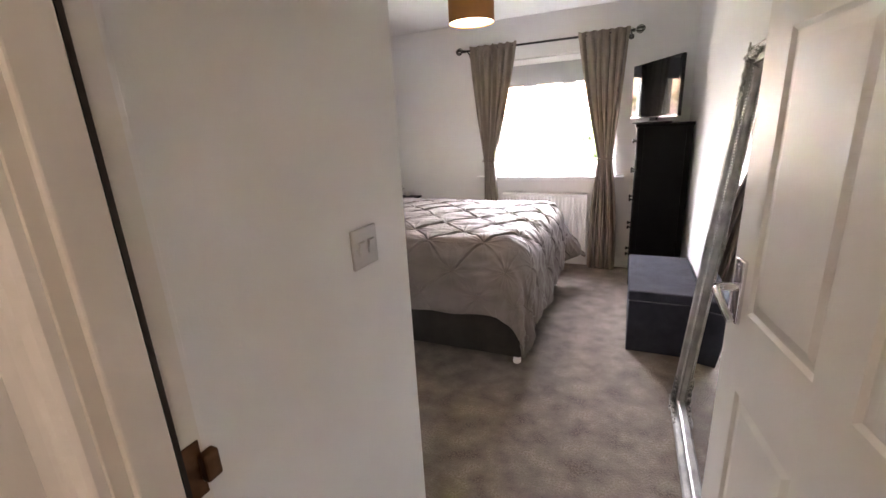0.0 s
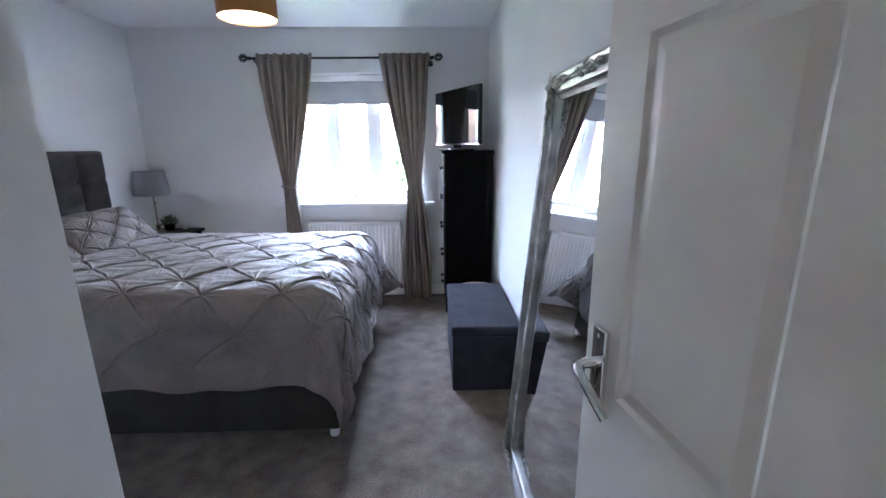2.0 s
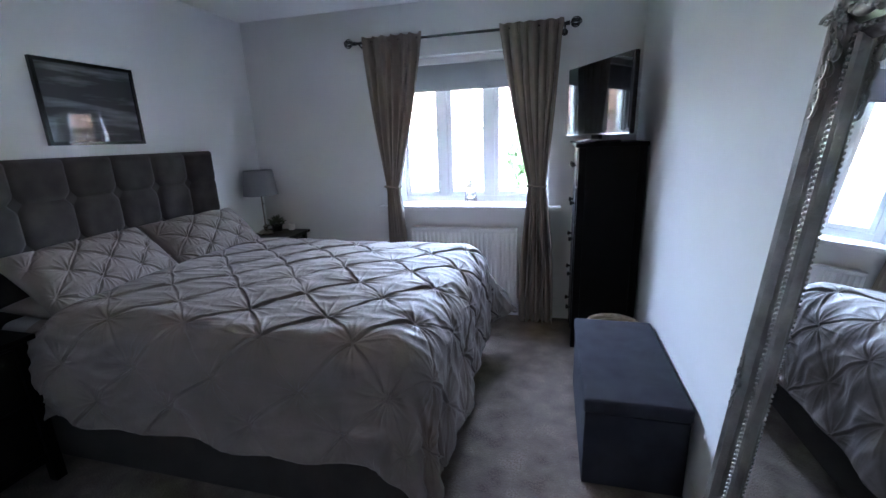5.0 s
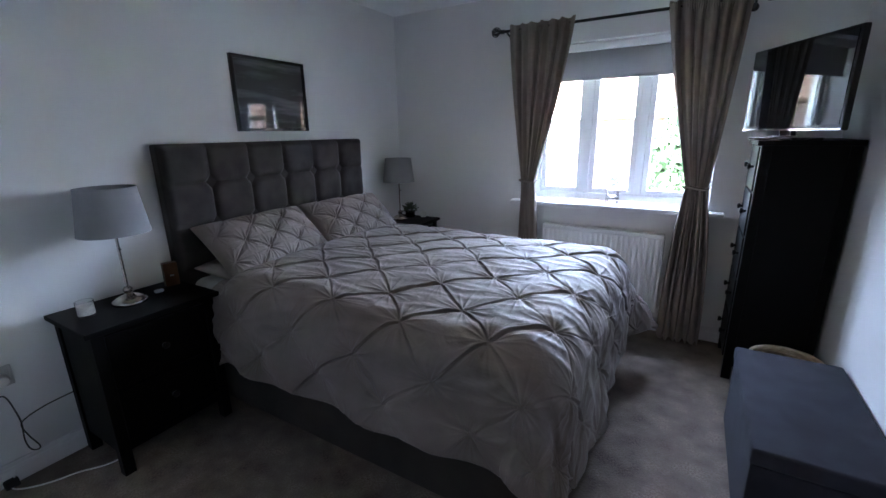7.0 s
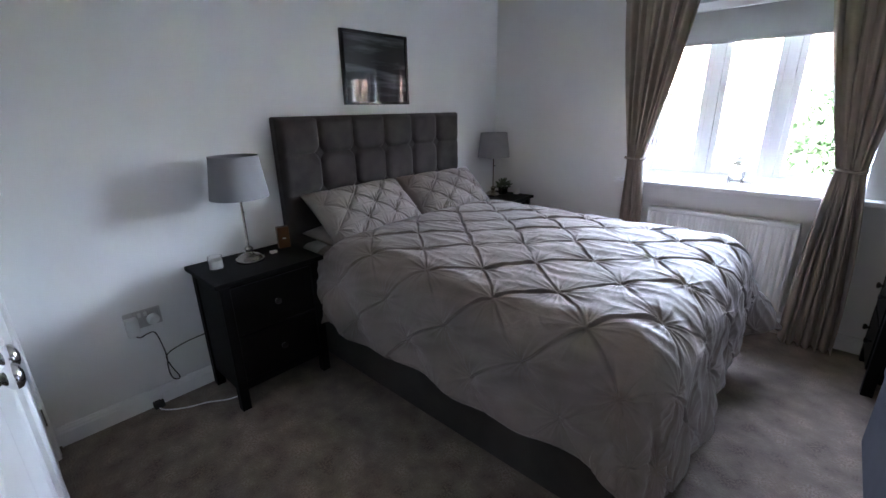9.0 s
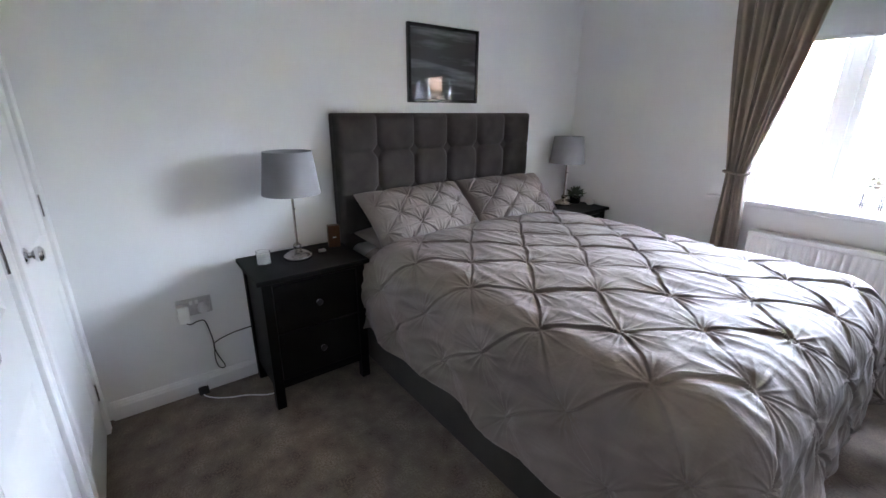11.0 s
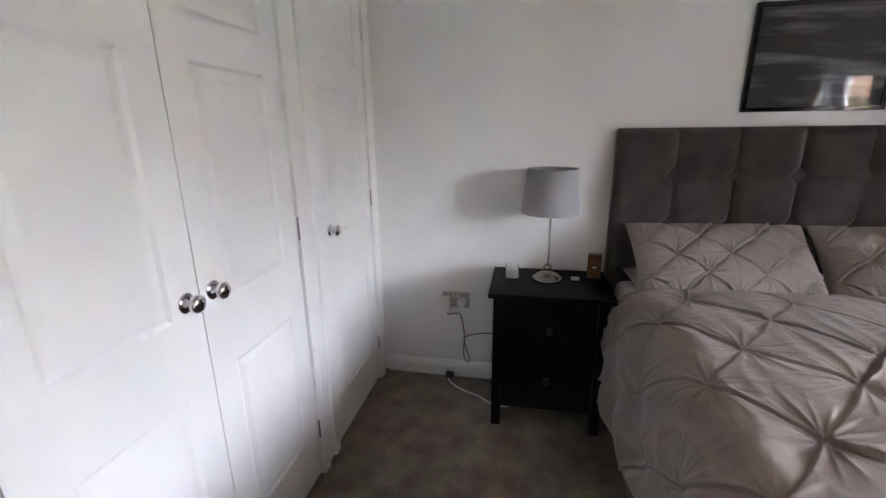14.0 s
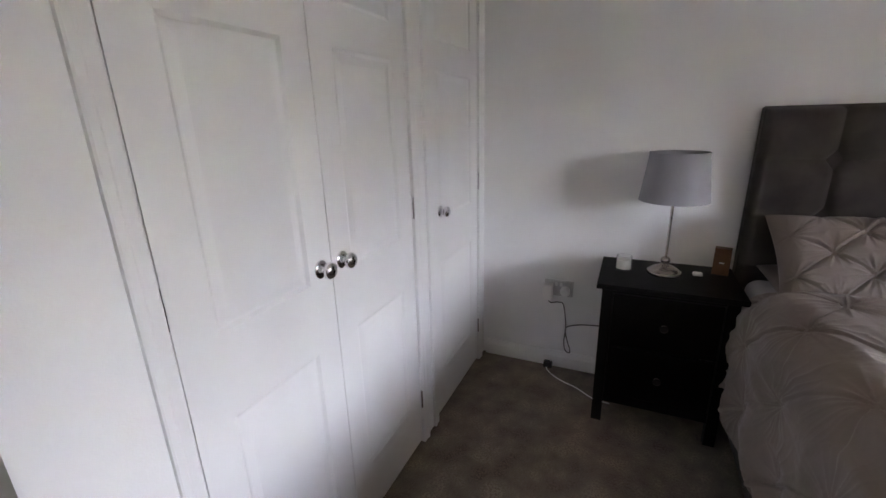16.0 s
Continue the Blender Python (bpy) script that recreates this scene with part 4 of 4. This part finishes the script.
part("mirror_plate", box(-0.009, MY0 + 0.08, 0.08, -0.0045, MY1 - 0.08, MH - 0.08), MIRROR, mir, "clear mirror plate")
bb = bmesh.new()
bmesh.ops.create_icosphere(bb, subdivisions=1, radius=0.0048)
bead_me = bpy.data.meshes.new("bead_src")
bb.to_mesh(bead_me)
bb.free()
vl, fl_ = [], []
sv = [v.co.copy() for v in bead_me.vertices]
sf = [list(p.vertices) for p in bead_me.polygons]
ins = 0.064
spots = []
for z in np.arange(ins, MH - ins, 0.0115):
    spots += [(MY0 + ins, z), (MY1 - ins, z)]
for y in np.arange(MY0 + ins, MY1 - ins, 0.0115):
    spots += [(y, ins), (y, MH - ins)]
for y, z in spots:
    k = len(vl)
    vl += [(v.x - 0.026, v.y + y, v.z + z) for v in sv]
    fl_ += [[i + k for i in f] for f in sf]
bm_ = bpy.data.meshes.new("beading")
bm_.from_pydata(vl, [], fl_)
bm_.materials.append(SILVER)
bo = new("beading", bm_)
bo.parent = mf
tagged(bo, "string of small silver beads", kind="stuff")


def acanthus(y, z, a, s, parent):
    """A carved scroll of leaves laid on the frame."""
    o = bmesh.new()
    for k, (du, dw, rr, tw) in enumerate([(0, 0, 0.016, 0), (0.026, 0.006, 0.012, 25), (-0.026, 0.006, 0.012, -25), (0.05, -0.002, 0.010, 45), (-0.05, -0.002, 0.010, -45), (0.074, 0.005, 0.008, 15), (-0.074, 0.005, 0.008, -15), (0.0, 0.02, 0.011, 0), (0.095, 0.0, 0.006, 0), (-0.095, 0.0, 0.006, 0)]):
        c = bmesh.new()
        bmesh.ops.create_icosphere(c, subdivisions=2, radius=rr)
        moved(c, pose(-0.0, du, dw, tw, 0, 0) @ Matrix.Diagonal((0.75, 1.5, 0.7, 1)))
        join(o, c)
        n = 14
        sp_ = [(-0.006, du + 0.02 * math.copysign(1, du + 1e-6) * (1 - i / n) * math.cos(i / n * 7), dw + 0.015 * (1 - i / n) * math.sin(i / n * 7)) for i in range(n)]
        join(o, tube(sp_, 0.0035, 5))
    moved(o, pose(-0.04, y, z, a, 0, 0) @ Matrix.Diagonal((s, s, s, 1)))
    return part("carving", o, SILVER, parent, "carved silver leaf scroll", True)


for y, z, a in ((MY0 + 0.03, MH - 0.10, 90), (MY0 + 0.10, MH - 0.042, 0), (MY1 - 0.035, MH - 0.10, 90), (MY1 - 0.10, MH - 0.042, 0), (MY0 + 0.03, 0.07, 90), (MY1 - 0.03, 0.07, 90), (MY1 - 0.09, 0.03, 0), (MY0 + 0.09, 0.03, 0)):
    acanthus(y, z, a, 0.95, mf)
acanthus((MY0 + MY1) / 2, MH - 0.042, 0, 1.0, mf)
acanthus((MY0 + MY1) / 2 + 0.25, MH - 0.035, 0, 0.6, mf)
acanthus((MY0 + MY1) / 2 - 0.25, MH - 0.035, 0, 0.6, mf)
acanthus(MY1 - 0.02, 0.80, 90, 0.6, mf)
acanthus(MY0 + 0.02, 0.80, 90, 0.6, mf)

# ---- pendant ----
pd = thing("pendant_light", "amber drum pendant light with a glowing underside", "pendant light", (1.545, 1.75, 0))
n = 48
sh = bmesh.new()
rg = [[sh.verts.new((r * math.cos(2 * math.pi * i / n), r * math.sin(2 * math.pi * i / n), z)) for i in range(n)] for r, z in ((0.139, 1.958), (0.139, 2.205), (0.136, 2.205), (0.136, 1.958))]
for p_, q_ in zip(rg, rg[1:] + rg[:1]):
    for i in range(n):
        sh.faces.new((p_[i], p_[(i + 1) % n], q_[(i + 1) % n], q_[i]))
part("shade", sh, AMBER, pd, "amber pleated cloth drum shade", True)
part("diffuser", lathe([(0, 1.966), (0.135, 1.966), (0.135, 1.969), (0, 1.969)], 40), BULB, pd, "glowing white diffuser disc", True)
part("cord", tube([(0, 0, 2.10), (0, 0, H - 0.02)], 0.003, 8), PLASTIC, pd)
part("ceiling_rose", lathe([(0, H - 0.025), (0.03, H - 0.022), (0.045, H - 0.004), (0.045, H), (0, H)], 24), PLASTIC, pd, "", True)
part("lamp_holder", lathe([(0, 2.05), (0.02, 2.05), (0.02, 2.11), (0.008, 2.12), (0, 2.12)], 16), PLASTIC, pd, "", True)
bulb = new("pendant_bulb", bulb_data)
bulb.location = (1.545, 1.75, 2.02)
hall = new("hall_bulb", hall_data)
hall.location = (2.2, -1.9, 2.2)

# ---- switch, socket, cables ----
sw = thing("light_switch", "double white plastic light switch on the entry wall", "light switch", (XC, -0.188, 1.090))
part("plate", box(0, -0.048, -0.046, 0.009, 0.048, 0.046, 0.004, 3), SWITCHP, sw, "", True)
for y in (-0.018, 0.018):
    part("rocker", moved(box(-0.003, -0.011, -0.016, 0.006, 0.011, 0.016, 0.002), pose(0.008, y, 0, 0, 5, 0)), SWITCHP, sw)
for y in (-0.038, 0.038):
    part("screw", moved(lathe([(0, 0), (0.003, 0), (0.003, 0.001), (0, 0.001)], 8), pose(0.009, y, 0, 0, 90, 0)), GREYSOCKET, sw)

so = thing("wall_socket", "double brushed-steel socket on the bedroom wall", "wall socket", (0, 0.428, 0.458))
part("plate", box(0, -0.073, -0.043, 0.007, 0.073, 0.043, 0.003, 2), GREYSOCKET, so)
for y in (-0.012, 0.012):
    part("switch", box(0.007, y - 0.006, 0.012, 0.011, y + 0.006, 0.032, 0.001), PLASTIC, so)
pg = thing("charger_plug", "white plug-in charger in the wall socket", "charger", (0.008, 0.378, 0.443))
part("body", box(0, -0.024, -0.045, 0.042, 0.024, 0.04, 0.006, 3), PLASTIC, pg, "", True)
part("port", box(0.012, -0.006, -0.0465, 0.024, 0.006, -0.0445), DARKRUB_SHADE, pg)
pg2 = thing("lamp_plug", "white round three-pin plug in the socket", "plug", (0.008, 0.463, 0.449))
part("body", lathe([(0, 0), (0.024, 0), (0.025, 0.02), (0.018, 0.034), (0, 0.036)], 20, pose(0, 0, 0, 0, 90, 0)), PLASTIC, pg2, "", True)


def bez(pts, n=10):
    """A smooth line through points."""
    p = [Vector(q) for q in pts]
    p = [p[0] * 2 - p[1]] + p + [p[-1] * 2 - p[-2]]
    o = []
    for i in range(1, len(p) - 2):
        for k in range(n):
            t = k / n
            o.append(0.5 * (2 * p[i] + (p[i + 1] - p[i - 1]) * t + (2 * p[i - 1] - 5 * p[i] + 4 * p[i + 1] - p[i + 2]) * t * t + (3 * p[i] - p[i - 1] - 3 * p[i + 1] + p[i + 2]) * t ** 3))
    return o + [p[-2]]


c1 = thing("charger_cable", "thin dark cable hanging from the charger", "cable", (0, 0, 0))
part("flex", tube(bez([(0.027, 0.378, 0.398), (0.03, 0.396, 0.382), (0.025, 0.431, 0.388), (0.02, 0.458, 0.377), (0.02, 0.473, 0.301), (0.022, 0.478, 0.243), (0.02, 0.473, 0.167), (0.025, 0.481, 0.119), (0.028, 0.501, 0.105), (0.026, 0.508, 0.119), (0.022, 0.488, 0.177), (0.02, 0.476, 0.234), (0.02, 0.496, 0.258), (0.022, 0.556, 0.277), (0.024, 0.626, 0.286), (0.03, 0.686, 0.291)]), 0.0028, 6), DARKRUB_SHADE, c1, "", True)
c2 = thing("lamp_cable", "white cable lying on the carpet by the skirting", "cable", (0, 0, 0))
part("flex", tube(bez([(0.03, 0.421, 0.06), (0.03, 0.401, 0.012), (0.06, 0.396, 0.004), (0.11, 0.436, 0.004), (0.15, 0.496, 0.004), (0.18, 0.566, 0.004), (0.235, 0.646, 0.004), (0.25, 0.726, 0.004)]), 0.0032, 6), PLASTIC, c2, "", True)
part("adapter", box(0.018, 0.375, 0.0, 0.05, 0.42, 0.035, 0.006, 2), DARKRUB_SHADE, c2, "small dark inline adapter")

# ---- outside ----
GZ = -2.75
gr = bmesh.new()
bmesh.ops.create_grid(gr, x_segments=1, y_segments=1, size=400)
structure("ground", moved(gr, pose(0, 0, GZ)), GRASS, "green lawn outside the house", "ground")


def brick_house(x, y, w, d, eave, ridge, label):
    ho = thing("house", label, "house", (x, y, GZ), 0, "houses across the lawn")
    part("wall", box(0, 0, 0, w, d, eave), BRICK, ho)
    rb = bmesh.new()
    pts = [(-0.35, -0.45, eave - 0.1), (w + 0.35, -0.45, eave - 0.1), (w + 0.35, d / 2, ridge), (-0.35, d / 2, ridge), (-0.35, d + 0.45, eave - 0.1), (w + 0.35, d + 0.45, eave - 0.1)]
    v = [rb.verts.new(p_) for p_ in pts]
    rb.faces.new((v[0], v[1], v[2], v[3]))
    rb.faces.new((v[3], v[2], v[5], v[4]))
    rb.faces.new((v[0], v[3], v[4]))
    rb.faces.new((v[1], v[5], v[2]))
    rb.faces.new((v[0], v[4], v[5], v[1]))
    part("roof", rb, TILE, ho, "brown tiled roof")
    part("fascia", box(-0.35, -0.5, eave - 0.22, w + 0.35, -0.45, eave - 0.04), UPVC, ho, "white fascia board")
    for z in (0.9, 3.4):
        for k in range(int(w // 2.6)):
            wx = 0.8 + k * 2.6
            wi = part("window", box(wx, -0.03, z, wx + 1.2, 0.06, z + 1.15), UPVC, ho, "white window")
            for s_ in (0.07, 0.63):
                part("pane", box(wx + s_, -0.045, z + 0.07, wx + s_ + 0.5, -0.032, z + 1.08), FARGLASS, wi)
    courses = bmesh.new()
    for k in range(int(eave / 0.3)):
        box(-0.004, -0.008, 0.3 * k + 0.28, w + 0.004, -0.001, 0.3 * k + 0.30, bm=courses)
    part("mortar", courses, WALL, ho, "pale mortar courses")
    return ho


brick_house(-8.0, 24.0, 9.5, 7.0, 4.9, 7.6, "red-brick house with a brown tiled roof")
brick_house(6.5, 27.0, 10.0, 7.0, 4.9, 7.6, "red-brick house with a brown tiled roof")
brick_house(11.5, 8.5, 9.0, 8.0, 4.9, 7.8, "red-brick house close by, mirrored in the picture glass")
brick_house(-17.0, 7.0, 9.0, 8.0, 4.9, 7.8, "red-brick house close by, mirrored in the dark screen")


def tree(x, y, ht, rad, seed):
    rnd = random.Random(seed)
    t = thing("tree", "leafy green garden tree", "tree", (x, y, GZ))
    tr = tube([(0, 0, 0), (0.05, 0.02, ht * 0.3), (0, 0.08, ht * 0.62)], lambda s: 0.13 * (1 - 0.6 * s), 10)
    for k in range(9):
        a, z = k * 2.4, ht * (0.3 + 0.035 * k)
        join(tr, tube([(0, 0.03, z), (0.5 * rad * math.cos(a), 0.5 * rad * math.sin(a), z + 0.4 * rad), (0.85 * rad * math.cos(a), 0.85 * rad * math.sin(a), z + 0.7 * rad)], lambda s: 0.05 * (1 - 0.7 * s), 6))
    part("trunk", tr, BARK, t, "", True)
    vv, ff = [], []
    for k in range(9000):
        a, e, r = rnd.uniform(0, 6.28), math.asin(rnd.uniform(-0.8, 1)), rad * rnd.uniform(0.35, 1) ** 0.5
        r *= 1 + 0.25 * noise.noise((2 * math.cos(a), 2 * math.sin(a), 2 * e + seed))
        c = Vector((r * math.cos(a) * math.cos(e), r * math.sin(a) * math.cos(e), ht * 0.64 + 1.1 * r * math.sin(e)))
        m = Matrix.Translation(c) @ Euler((rnd.uniform(0, 6), rnd.uniform(0, 6), rnd.uniform(0, 6))).to_matrix().to_4x4()
        s_ = rnd.uniform(0.05, 0.11)
        i0 = len(vv)
        vv += [tuple(m @ Vector(p_)) for p_ in ((-s_, 0, 0), (0, -s_ * 0.5, 0.01), (s_, 0, 0), (0, s_ * 0.5, 0.01))]
        ff.append((i0, i0 + 1, i0 + 2, i0 + 3))
    me = bpy.data.meshes.new("crown")
    me.from_pydata(vv, [], ff)
    me.materials.append(FOLIAGE)
    cr = new("crown", me)
    cr.parent = t
    return t


tree(2.2, 11.0, 5.5, 0.95, 4)
